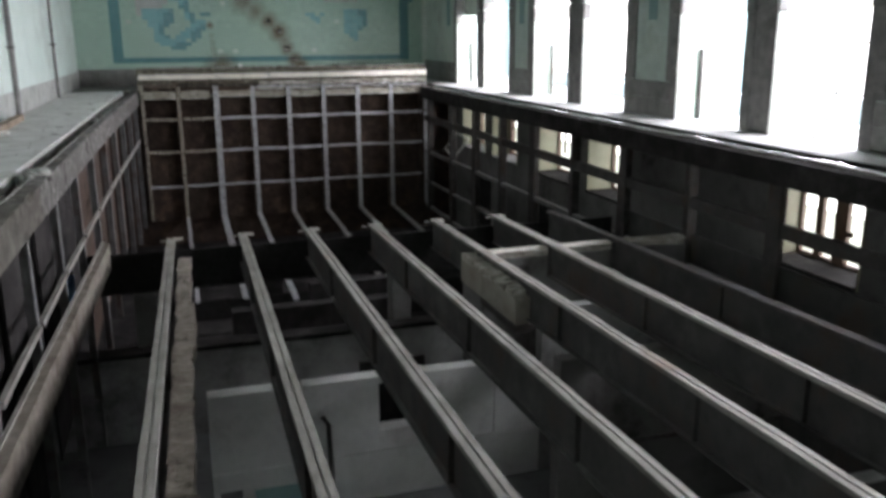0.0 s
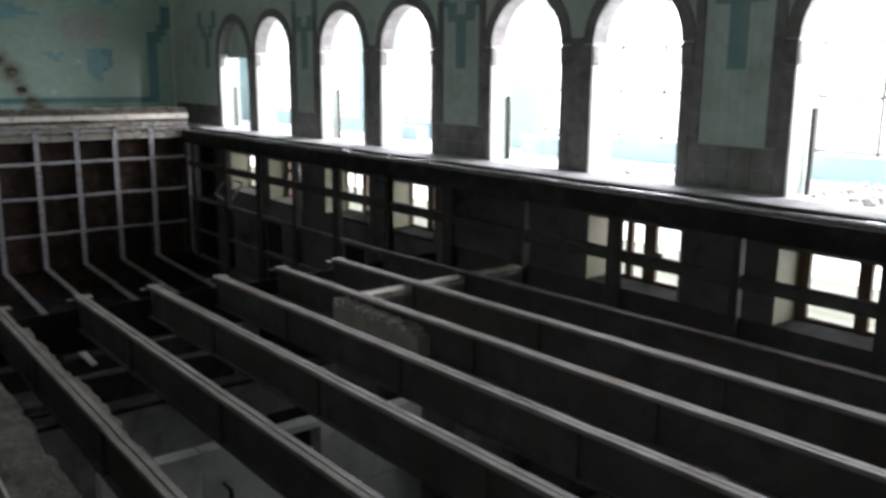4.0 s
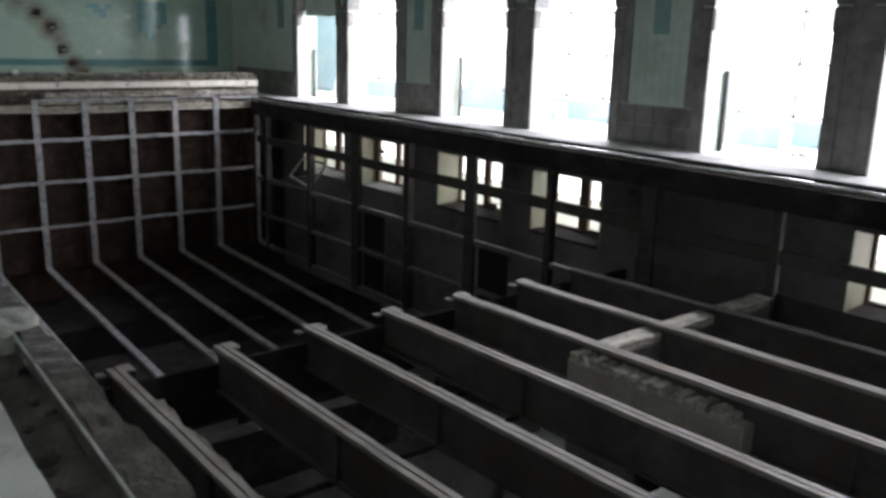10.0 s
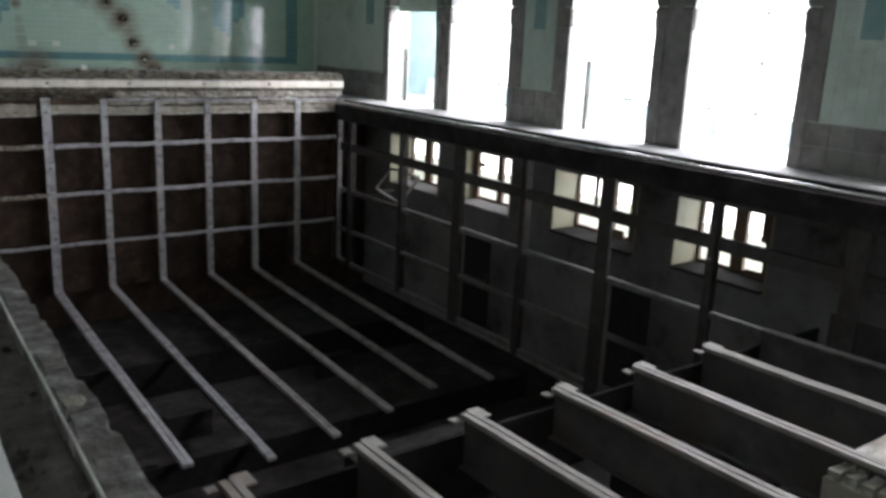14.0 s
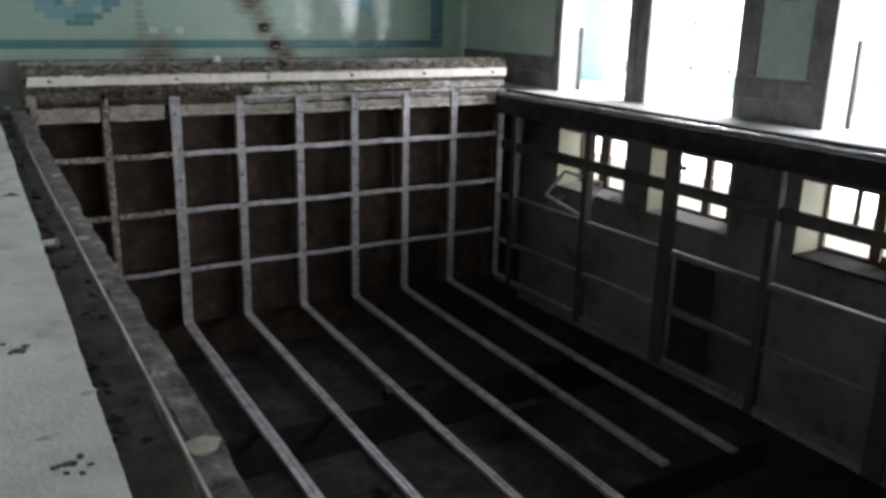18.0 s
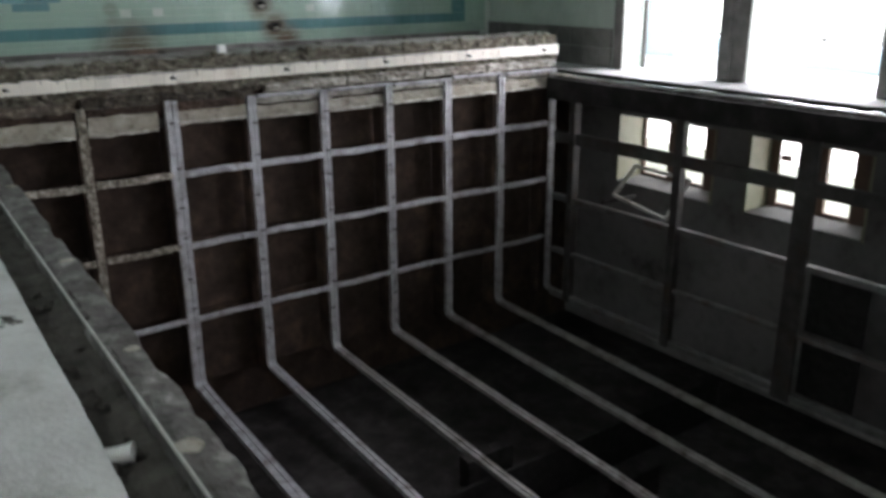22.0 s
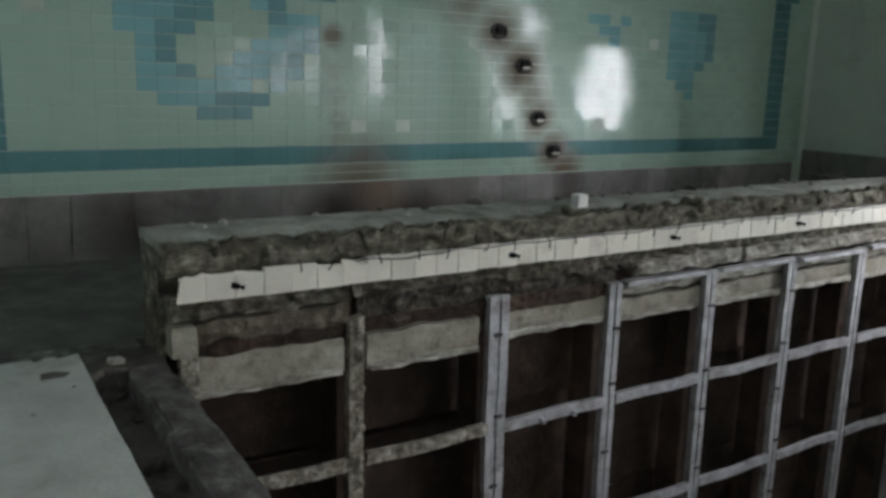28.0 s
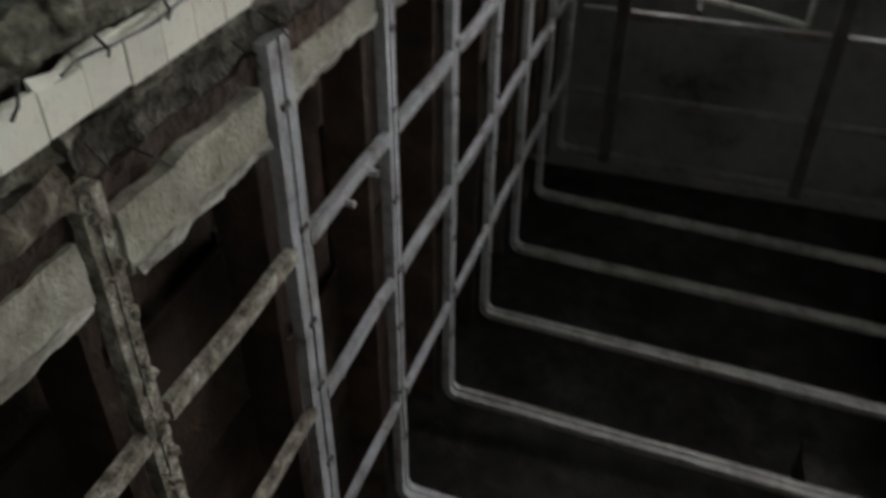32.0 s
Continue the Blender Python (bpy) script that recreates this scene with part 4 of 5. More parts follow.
# lumps of old mortar stuck on the first rib
rng = random.Random(19)
crust_me = [mesh_of("crust_lump", stone(r, k + 40), M_CRUST) for k, r in enumerate((0.02, 0.028, 0.036))]
for k in range(70):
    piece("crust_lump", rng.choice(crust_me), rib_of[1], pose(1.0 + rng.uniform(-0.03, 0.03), 0.006 + rng.uniform(-0.006, 0.01), 0.13 - 0.045 * k + rng.uniform(-0.03, 0.03), rng.uniform(0, 360), 0, rng.uniform(0, 360)) @ Matrix.Diagonal((1, 0.7, 1.5, 1)))
# top angle over the right cells
for v in range(3, 8):
    dz = 0.012 * math.sin(v * 2.3)
    part("top_angle", one_box(v + 0.06, v + 0.95, -0.05, 0.03, 0.092 + dz, 0.128 + dz, 0.006), M_RIB, endf)
# dark clips and bolts along the near ribs
rng = random.Random(77)
for v in (2, 3, 4, 5):
    for k in range(7):
        z = -0.15 - 0.46 * k + rng.uniform(-0.08, 0.08)
        x = v + rng.uniform(-0.03, 0.03)
        part("clip", one_box(x - 0.03, x + 0.03, -0.012, 0.01, z - 0.012, z + 0.012, 0.003), M_DARKSTEEL, rib_of[v], "dark steel clip")
for x in (2.35, 2.62):
    bm = bmesh.new()
    tube(bm, [(x, -0.03, -0.73), (x, -0.075, -0.735)], 0.018, 6)
    part("bolt", bm, M_RIB, bar_of[2, 0])

lining = thing("end_lining", (4, 0.4, -3.6), "dark rusty lining plates behind the end frame", "lining", kind="structure")
rng = random.Random(3)
zs = [-3.65, -2.62, -1.65, -0.75, -0.2]
for v in range(8):
    for k in range(4):
        d = rng.uniform(-0.03, 0.05)
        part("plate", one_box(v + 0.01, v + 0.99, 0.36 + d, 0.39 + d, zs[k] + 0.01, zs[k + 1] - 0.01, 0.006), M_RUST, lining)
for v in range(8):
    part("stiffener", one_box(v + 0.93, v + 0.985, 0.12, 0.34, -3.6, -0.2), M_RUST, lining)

# ---- end coping ----
cope = thing("end_coping", (4.0, 0.3, -0.2), "broken concrete coping with a white tile band across the deep end", "coping", kind="structure")


def top_shape(p):
    """The screed is worn away towards the pool in bites."""
    if p.y < 0.2:
        bite = 0.06 * noise.noise(Vector((p.x * 2.2, 0, 7))) + 0.04 * noise.noise(Vector((p.x * 6.5, 0, 3)))
        return Vector((p.x, p.y + bite, p.z - 0.03))
    return Vector((p.x, p.y, p.z + 0.012 * noise.noise(Vector((p.x * 1.5, p.y * 4, 1)))))


for i, (a, b) in enumerate(((-0.05, 2.1), (2.1, 4.3), (4.3, 6.4), (6.4, 8.08))):
    bm = rough((a, 0.135, 0.0), (b, 0.48, 0.61), 0.09, 0.015, i, 6.0)
    part("coping_block", bm, M_COPING, cope)
    part("coping_top", rough((a, 0.13, 0.6), (b, 0.49, 0.655), 0.07, 0.012, i + 5, 6.0, top_shape), M_COPETOP, cope, "dusty green-grey screed on top")
# crumbling nose above the band
part("nose", rough((-0.05, 0.0, 0.48), (8.08, 0.15, 0.62), 0.045, 0.034, 21, 9.0), M_COPING, cope, "crumbling concrete nose")
lump_me = []
for k in range(5):
    bm = bmesh.new()
    bmesh.ops.create_icosphere(bm, subdivisions=2, radius=0.062)
    for vtx in bm.verts:
        vtx.co = Vector((vtx.co.x, vtx.co.y * 0.7, vtx.co.z * 0.95)) + noise.noise_vector(vtx.co * 22 + Vector((k * 5, 0, 0))) * 0.02
    lump_me.append(mesh_of("lump", bm, M_COPING))
rng = random.Random(31)
for k in range(175):
    piece("lump", rng.choice(lump_me), cope, pose(0.0 + k * 0.0462 + rng.uniform(-0.04, 0.04), 0.03 + rng.uniform(-0.035, 0.09), 0.575 + rng.uniform(-0.05, 0.045),
                                                  rng.uniform(0, 360), rng.uniform(0, 360), 0) @ Matrix.Diagonal((rng.uniform(0.5, 1.25), rng.uniform(0.5, 1.1), rng.uniform(0.5, 1.0), 1)))


def crag(x0, x1, z0, z1, y, depth, relief, seed, step=0.032, curve=0.0, jag=1.0):
    """A broken concrete face: relief towards the pool, closed to a back plane."""
    bm = bmesh.new()
    nx, nz = max(2, round((x1 - x0) / step)), max(2, round((z1 - z0) / step))
    grid = []
    for i in range(nx + 1):
        row = []
        for k in range(nz + 1):
            x, z = x0 + (x1 - x0) * i / nx, z0 + (z1 - z0) * k / nz
            f = k / nz
            p = Vector((x * 4.0 + seed * 9, z * 7.0, seed))
            h = noise.fractal(p, 0.6, 2.1, 4) + 0.7 * noise.noise(p * 4.3) + 0.9 * abs(noise.noise(p * 0.45)) + 0.35 * noise.noise(Vector((x * 1.5, z * 24, seed)))
            edge = noise.noise(Vector((x * 6, seed, 3))) * 0.028 * jag * (k == 0) + noise.noise(Vector((x * 6, seed, 8))) * 0.018 * (k == nz)
            row.append(bm.verts.new((x + noise.noise(p * 2) * 0.01, y - relief * h - curve * math.sin(math.pi * f), z + edge)))
        grid.append(row)
    for i in range(nx):
        for k in range(nz):
            bm.faces.new((grid[i][k], grid[i + 1][k], grid[i + 1][k + 1], grid[i][k + 1]))
    rim = [grid[i][0] for i in range(nx + 1)] + [grid[nx][k] for k in range(1, nz + 1)] + [grid[i][nz] for i in range(nx - 1, -1, -1)] + [grid[0][k] for k in range(nz - 1, 0, -1)]
    back = [bm.verts.new((v.co.x, y + depth, v.co.z)) for v in rim]
    for a in range(len(rim)):
        b = (a + 1) % len(rim)
        bm.faces.new((rim[a], back[a], back[b], rim[b]))
    bm.faces.new(back)
    return bm


part("apron", crag(-0.02, 0.97, 0.235, 0.36, 0.04, 0.1, 0.036, 1, 0.016), M_COPING, cope, "rough broken concrete below the band")
part("apron", crag(0.98, 2.1, 0.255, 0.36, 0.04, 0.1, 0.036, 9, 0.016), M_COPING, cope, "rough broken concrete below the band")
part("apron", crag(2.1, 3.3, 0.225, 0.365, 0.035, 0.1, 0.032, 5, 0.022), M_COPING, cope, "rough broken concrete below the band")
part("apron", crag(3.3, 8.08, 0.265, 0.375, 0.025, 0.1, 0.04, 2, 0.026), M_COPING, cope, "dark rough concrete below the band")
for i, (a, b, z0, z1) in enumerate(((3.2, 4.35, 0.15, 0.262), (4.37, 5.6, 0.15, 0.275), (5.62, 6.7, 0.16, 0.268), (6.72, 8.08, 0.155, 0.27))):
    part("pale_course", crag(a, b, z0, z1, 0.02, 0.09, 0.03, 60 + i, 0.022), M_SLAB, cope, "pale flaking lime course")
part("course", crag(0.10, 0.95, 0.11, 0.222, 0.03, 0.09, 0.018, 3, 0.022, 0.025), M_REDCOURSE, cope, "reddish eroded course")
part("end_block", crag(-0.03, 0.09, 0.06, 0.215, 0.005, 0.1, 0.012, 33, 0.022, 0.012), M_PLANK, cope, "pale block at the end of the course")
part("course", crag(1.03, 2.08, 0.1, 0.26, 0.065, 0.08, 0.03, 4, 0.022), M_SOOTSHADE, cope, "dark crumbling course")
part("course", crag(2.08, 3.06, 0.09, 0.23, 0.065, 0.08, 0.03, 14, 0.022), M_SOOTSHADE, cope, "dark crumbling course")
# dark strips set forward to paint the shadow gap above the slabs
for a, b in ((0.05, 0.96), (1.02, 2.02), (2.06, 3.02)):
    part("joint", crag(a, b, 0.0, 0.12, 0.05, 0.06, 0.02, 90 + int(a), 0.024), M_RUST, cope, "dark filler standing in for the shade of the slot")
for v in range(3, 8):
    part("flake_strip", crag(v + 0.06, v + 0.95, 0.012, 0.085, 0.06, 0.06, 0.024, 40 + v, 0.024), M_SLAB, cope, "flaking pale mortar strip")
# dark backing of the slot, its shade put into the colour
part("ledge", rough((-0.02, 0.13, -0.06), (8.08, 0.34, 0.18), 0.09, 0.02, 24, 6.0), M_RUST, cope, "dark block backing the recess, coloured as its shade")
for i, (a, b, z0, z1, y) in enumerate(((0.06, 0.92, -0.165, 0.03, 0.02), (1.05, 1.83, -0.165, 0.04, -0.01), (2.07, 2.95, -0.13, 0.02, 0.04), (3.07, 3.94, -0.16, -0.02, 0.06),
                                       (4.07, 4.94, -0.17, -0.02, 0.06), (5.07, 5.94, -0.16, -0.02, 0.06), (6.07, 6.94, -0.16, -0.01, 0.05), (7.07, 8.02, -0.16, -0.01, 0.05))):
    slab = part("mortar_slab", crag(a, b, z0, z1, y, 0.05, 0.007, 10 + i, 0.022, 0.005, 0.4), M_PLANK, cope, "pale slab of old lining mortar")
    part("slab_lip", crag(a + 0.02, b - 0.01, z0 - 0.014, z0 + 0.024, y - 0.012, 0.05, 0.016, 80 + i, 0.018, 0.0, 0.5), M_SLAB, slab, "broken white lower edge")
tile_me = {}
rng = random.Random(2)
x = -0.02
i = 0
while x < 8.04:
    w = 0.146
    broken = x < 0.3 or i in (5, 6, 8)
    bm = one_box(0, w + 0.0016, 0, 0.03, 0, 0.145, 0.0022)
    if broken:
        for vtx in bm.verts:
            if vtx.co.z > 0.1:
                vtx.co.z -= rng.uniform(0.0, 0.05)
            if i == 0 and vtx.co.x < 0.05:
                vtx.co.x += rng.uniform(0, 0.05)
    key = "broken%d" % i if broken else "whole"
    if key not in tile_me:
        tile_me[key] = mesh_of("tile", bm, M_WHITE)
    else:
        bm.free()
    piece("tile", tile_me[key], cope, pose(x, -0.052 + rng.uniform(-0.003, 0.003), 0.35 + rng.uniform(-0.004, 0.004), 0, rng.uniform(-0.4, 0.4), 0))
    x += 0.15
    i += 1
# ladder and rope anchors in the band
for x in (0.27, 2.02, 3.45, 4.9, 6.3, 7.75):
    bm = bmesh.new()
    tube(bm, [(x, -0.05, 0.42), (x + 0.012, -0.08, 0.42), (x + 0.035, -0.10, 0.415)], 0.017, 8)
    an = part("anchor", bm, M_BLACK, cope, "black iron lane anchor")
# rusty wire stitched along the band's upper edge
bm = bmesh.new()
wpts = [(0.95 + 0.06 * k, -0.062 + 0.008 * math.sin(k * 1.7), 0.488 + 0.02 * noise.noise(Vector((k * 0.3, 0, 0))) - (0.01 if k < 10 else 0)) for k in range(90)]
tube(bm, wpts, 0.004, 5)
wire = part("wire", bm, M_DARKSTEEL, cope, "thin dark wire along the tile band")
rng = random.Random(12)
for k in range(22):
    x = 0.62 + 0.24 * k + rng.uniform(-0.04, 0.04)
    bm = bmesh.new()
    lean = rng.uniform(-0.03, 0.03)
    tube(bm, [(x, -0.06, 0.52), (x + lean, -0.075, 0.48), (x + lean * 1.5, -0.06, 0.452 + rng.uniform(-0.015, 0.015))], 0.0042, 5)
    part("tie", bm, M_DARKSTEEL, wire)
# twisted reinforcement ends below the band
for k in range(5):
    x = rng.uniform(0.3, 4.5)
    bm = bmesh.new()
    z = rng.uniform(0.12, 0.3)
    tube(bm, [(x, 0.02, z), (x + rng.uniform(-0.05, 0.05), -0.07, z - 0.02), (x + rng.uniform(-0.06, 0.06), -0.08, z - 0.08)], 0.0038, 5)
    part("rebar_end", bm, M_DARKSTEEL, cope)
for k in range(14):
    x = rng.uniform(0.0, 8.0)
    piece("crumb", rng.choice(stones[:2]), cope, pose(x, rng.uniform(0.02, 0.4), 0.668, 0, 0, rng.uniform(0, 360)))
rng = random.Random(66)
for k in range(46):
    x = 1.0 + k * 0.15 + rng.uniform(-0.07, 0.07)
    if rng.random() < 0.35 and k > 5:
        continue
    piece("clod", rng.choice(dark_lumps), cope, pose(x, 0.455 + rng.uniform(-0.025, 0.025), 0.66, rng.uniform(0, 90), 0, rng.uniform(0, 360)) @ Matrix.Diagonal((rng.uniform(0.8, 1.8), 1.0, rng.uniform(0.6, 1.0), 1)))
solid("white_block", one_box(2.665, 2.755, 0.07, 0.15, 0.655, 0.742, 0.008), M_WHITEPLASTIC, "small white block lying on the end coping", "block")
solid("tile_shard", one_box(-0.045, 0.03, -0.025, 0.025, 0.0, 0.03, 0.005, pose(-0.27, 0.12, 0.045, 10, 8, 25)), M_SLAB, "broken white tile piece on the kerb end", "tile piece")
# broken corner where kerb meets coping
bm = rough((-0.62, 0.02, -0.12), (-0.06, 0.34, 0.05), 0.07, 0.035, 44, 6.0)
solid("broken_corner", bm, M_GUTTER, "crumbled concrete at the corner of the walkway", "rubble", kind="structure")

# ---- window-side frame ----
right = thing("side_frame", (8.05, -10, -3.6), "dark steel side frame of the stripped pool below the gallery", "steel frame")
PY = [-0.5, -2.55, -4.45, -6.25, -8.1, -10.0, -11.92, -13.85, -15.77, -17.75, -19.67, -21.6]
for i, y in enumerate(PY):
    w = 0.26 if i in (2, 4, 6, 8, 10) else 0.13
    bot = -3.6 - 0.028 * (-y) if y > -9.5 else -4.4
    bm = one_box(7.98, 8.04, y - w / 2, y + w / 2, bot, -0.32, 0.008)
    box(bm, 8.04, 8.16, y - 0.02, y + 0.02, bot, -0.32)
    part("post", bm, M_DARKSTEEL, right)
for z, h, yb in ((-0.92, 0.18, -22.6), (-1.90, 0.09, -22.6), (-2.80, 0.07, -9.6), (-3.56, 0.09, -9.4)):
    for i, (a, b) in enumerate(zip([-0.02] + PY, PY)):
        if b < yb:
            break
        dz = -0.02 * (-a) if z < -3 else 0
        bm = one_box(8.0, 8.10, b + 0.07, a - 0.07, z - h / 2 + dz, z + h / 2 + dz, 0.008)
        part("rail", bm, M_DARKSTEEL if z > -1.0 else M_GREYSTEEL, right)
edge = thing("edge_beam", (8.1, -11, -0.1), "dark concrete edge beam with a metal rail under the arches", "edge beam", kind="structure")
part("beam", rough((7.9, -22.8, -0.33), (8.13, 0.0, -0.01), 0.22, 0.010, 50, 3.0), M_SHADEDARK, edge)
# black strip covers the pale floor edge, painting the slot's shade
part("slot_lining", one_box(8.132, 8.147, -22.8, 0.0, -0.3, 0.094, 0.003), M_BLACK, edge, "black strip standing in for the shade in the slot")
bm = bmesh.new()
tube(bm, [(7.935 + 0.01 * math.sin(k * 0.9), -0.02 - k * 0.275, 0.045 + 0.006 * math.sin(k * 0.65) + 0.004 * math.sin(k * 1.9)) for k in range(83)], 0.031, 12)
part("rail_pipe", bm, M_RAIL, edge, "dented shiny metal rail")
bm = bmesh.new()
tube(bm, [(8.065 + 0.012 * math.sin(k * 0.7), -0.2 - k * 0.55, 0.022 + 0.004 * math.sin(k)) for k in range(41)], 0.024, 10)
part("rail_pipe", bm, M_GREYSTEEL, edge, "dull thin pipe behind the rail")
for y in (-3.5, -5.2, -11.0, -16.9):
    bm = bmesh.new()
    tube(bm, [(7.937, y + d, 0.047) for d in (-0.06, -0.045, 0.045, 0.06)], 0.041, 12)
    part("coupling", bm, M_RAIL, edge, "short pipe coupling")
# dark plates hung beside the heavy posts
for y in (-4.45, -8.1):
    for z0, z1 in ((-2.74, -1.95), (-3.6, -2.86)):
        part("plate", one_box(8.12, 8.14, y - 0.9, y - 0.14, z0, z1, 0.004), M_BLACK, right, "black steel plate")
# fallen window frame on the side rail
fall = thing("fallen_window_frame", (8.2, -1.9, -1.8), "broken white window frame hanging in the side frame", "window frame")
for a, b in (((8.30, -1.15, -1.72), (8.2, -2.25, -1.85)), ((8.30, -1.15, -1.72), (8.6, -1.3, -1.28)), ((8.2, -2.25, -1.85), (8.62, -2.3, -1.32)), ((8.6, -1.3, -1.28), (8.62, -2.3, -1.32))):
    bm = bmesh.new()
    sweep(bm, [a, b], 0.045, 0.045)
    part("frame_bar", bm, M_PALEWOOD, fall)
part("bracket", one_box(8.0, 8.7, -1.25, -1.20, -1.80, -1.755), M_DARKSTEEL, fall)

# ---- walkway-side frame under the kerb ----
left = thing("side_frame", (-0.5, -11, -3.6), "pale rusty steel side frame below the walkway kerb", "steel frame")
for i in range(12):
    y = -0.6 - 1.92 * i
    x = lerp_table(KERB_IN, y) + 0.02
    bm = one_box(x - 0.06, x - 0.03, y - 0.04, y + 0.04, -3.6 if y > -9.5 else -4.4, -0.30, 0.006)
    box(bm, x - 0.13, x - 0.06, y - 0.014, y + 0.014, -3.6, -0.30)
    part("post", bm, M_GREYSTEEL, left)
for z, h in ((-1.20, 0.06),):
    for i in range(11):
        ya, yb = -0.66 - 1.92 * i, -0.66 - 1.92 * (i + 1) + 0.12
        bm = bmesh.new()
        sweep(bm, [(lerp_table(KERB_IN, y) - 0.005, y, z) for y in (ya, (ya + yb) / 2, yb)], 0.05, h, (0, 0, 1), 0.008)
        part("rail", bm, M_BEAM, left)
# sheets added behind the open frame; the southern ones are coloured as shade
for i in range(11):
    y = -0.6 - 1.92 * i
    xa = lerp_table(KERB_IN, y - 1) - 0.35
    part("plate", one_box(xa, xa + 0.03, y - 1.85, y - 0.07, -3.6, -0.3), M_RUST if y > -9 else M_SHADEDARK, left)
solid("blue_rag", rough((-0.86, -12.2, -2.12), (-0.74, -11.85, -1.80), 0.05, 0.03, 60, 7), M_BLUECLOTH, "crumpled blue plastic hanging on the side plates", "rag")

# ---- beams of the shallow part ----
BX = [(0, 0.635, 0.025), (1, 1.67, 0.018), (2, 2.68, 0.012), (3, 3.69, 0.009), (4, 4.73, 0.006), (5, 5.79, 0.004), (6, 6.80, 0.004)]


def floor_beam(x, y0, y1, tilt, material, skew=0.0):
    ob = thing("floor_beam", (x, (y0 + y1) / 2, -1.95), "long steel floor beam with a pale grooved top flange", "beam", "beams of the shallow end")

    def zz(y):
        return -1.41 + tilt * (y1 - y)

    def xx(y):
        return x - skew * (y1 - y)

    n = 30
    ys = [y1 + (y0 - y1) * i / n for i in range(n + 1)]
    for s in (-1, 1):
        bm = bmesh.new()
        sweep(bm, [(xx(y) + s * 0.036, y, zz(y)) for y in ys], 0.054, 0.022, (0, 0, 1), 0.006)
        part("flange", bm, material, ob)
    bm = bmesh.new()
    sweep(bm, [(xx(y), y, zz(y) - 0.026) for y in ys], 0.118, 0.022)
    part("flange_plate", bm, material, ob)
    # web painted dark for the shade below the flange
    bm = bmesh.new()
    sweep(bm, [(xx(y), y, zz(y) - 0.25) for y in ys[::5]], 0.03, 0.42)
    part("web", bm, M_WEB, ob, "deep web plate, darkened as the shaded side")
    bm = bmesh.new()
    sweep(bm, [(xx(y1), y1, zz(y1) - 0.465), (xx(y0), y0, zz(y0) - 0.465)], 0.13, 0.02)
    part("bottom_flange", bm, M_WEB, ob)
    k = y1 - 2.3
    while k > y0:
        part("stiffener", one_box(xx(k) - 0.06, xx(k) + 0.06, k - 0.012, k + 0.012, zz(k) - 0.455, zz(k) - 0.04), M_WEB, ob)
        k -= 2.6
    return ob


for i, x, skew in BX:
    ob = floor_beam(x, POOL_SOUTH, -11.62, 0.02, M_BEAM if i < 6 else M_DARKSTEEL, skew)
    if i < 6:
        cap = part("end_cap", one_box(x + 0.04, x + 0.17, -11.73, -11.55, -1.436, -1.418, 0.005), M_BEAM, ob, "pale bent end plate")
        part("clip", one_box(x - 0.16, x - 0.075, -11.68, -11.58, -1.455, -1.44, 0.004), M_BEAM, cap)
side = thing("side_beam", (-0.55, -17, -1.9), "mortar-smeared side beam under the walkway kerb", "beam")
for k in range(5):
    ya, yb = -11.5 - 2.28 * k, -11.5 - 2.28 * (k + 1)
    bm = bmesh.new()
    ys = [ya + (yb + 0.006 - ya) * q / 8 for q in range(9)]
    sweep(bm, [(-0.29 + 0.044 * (y + 11.5), y, -1.62) for y in ys], 0.115, 0.36, (0, 0, 1), 0.012)
    part("beam_length", bm, M_SIDEBEAM, side)
bm = bmesh.new()
sweep(bm, [(-0.335 + 0.044 * (y + 11.5), y, -1.43) for y in (-11.5, -14, -16.5, -19, POOL_SOUTH)], 0.035, 0.03, (0, 0, 1), 0.01)
part("edge_strip", bm, M_BEAM, side, "pale worn steel edge")
gird = thing("cross_girder", (4, -11.7, -2.5), "riveted cross girder under the floor beams, blackened as shade", "girder")
# girder blackened so it sinks into the shade behind the beam heads
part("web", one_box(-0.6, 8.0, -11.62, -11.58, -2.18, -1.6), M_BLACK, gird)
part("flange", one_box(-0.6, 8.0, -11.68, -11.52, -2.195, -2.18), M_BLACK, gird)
low = thing("low_wall", (4, -11.75, -4.4), "low grey wall with a darkened ledge across the basement", "wall", kind="structure")
part("wall_body", one_box(-1.4, 7.4, -12.1, -11.85, -4.4, -3.05), M_GREYWALL, low)
# the ledge is paler concrete, coloured dark for its dim light
part("ledge", rough((-1.4, -12.14, -3.05), (7.4, -11.80, -2.98), 0.15, 0.012, 90), M_SHADEDARK, low, "worn ledge coloured dark as if unlit")
for x in (0.2, 4.1, 7.6):
    for y in (-11.7,):
        col = thing("basement_column", (x, y, -4.4), "grey concrete column in the basement", "column", "basement columns")
        part("shaft", one_box(x - 0.16, x + 0.16, y - 0.16, y + 0.16, -4.4, -2.32 if y < -12 else -2.2, 0.02), M_BASEWALL, col)
        part("foot", one_box(x - 0.26, x + 0.26, y - 0.26, y + 0.26, -4.4, -4.25, 0.02), M_BASEWALL, col)
def remnant_shape(p):
    return Vector((p.x - 0.025 * (-11.62 - p.y) + 0.035 * noise.noise(Vector((p.y * 1.7, 0, 2))), p.y, p.z + 0.03 * noise.noise(Vector((p.y * 2.3, 5, 0)))))


remnant = thing("slab_remnant", (0.75, -17, -1.76), "grey-brown crumbling slab remnant beside a floor beam", "slab remnant")
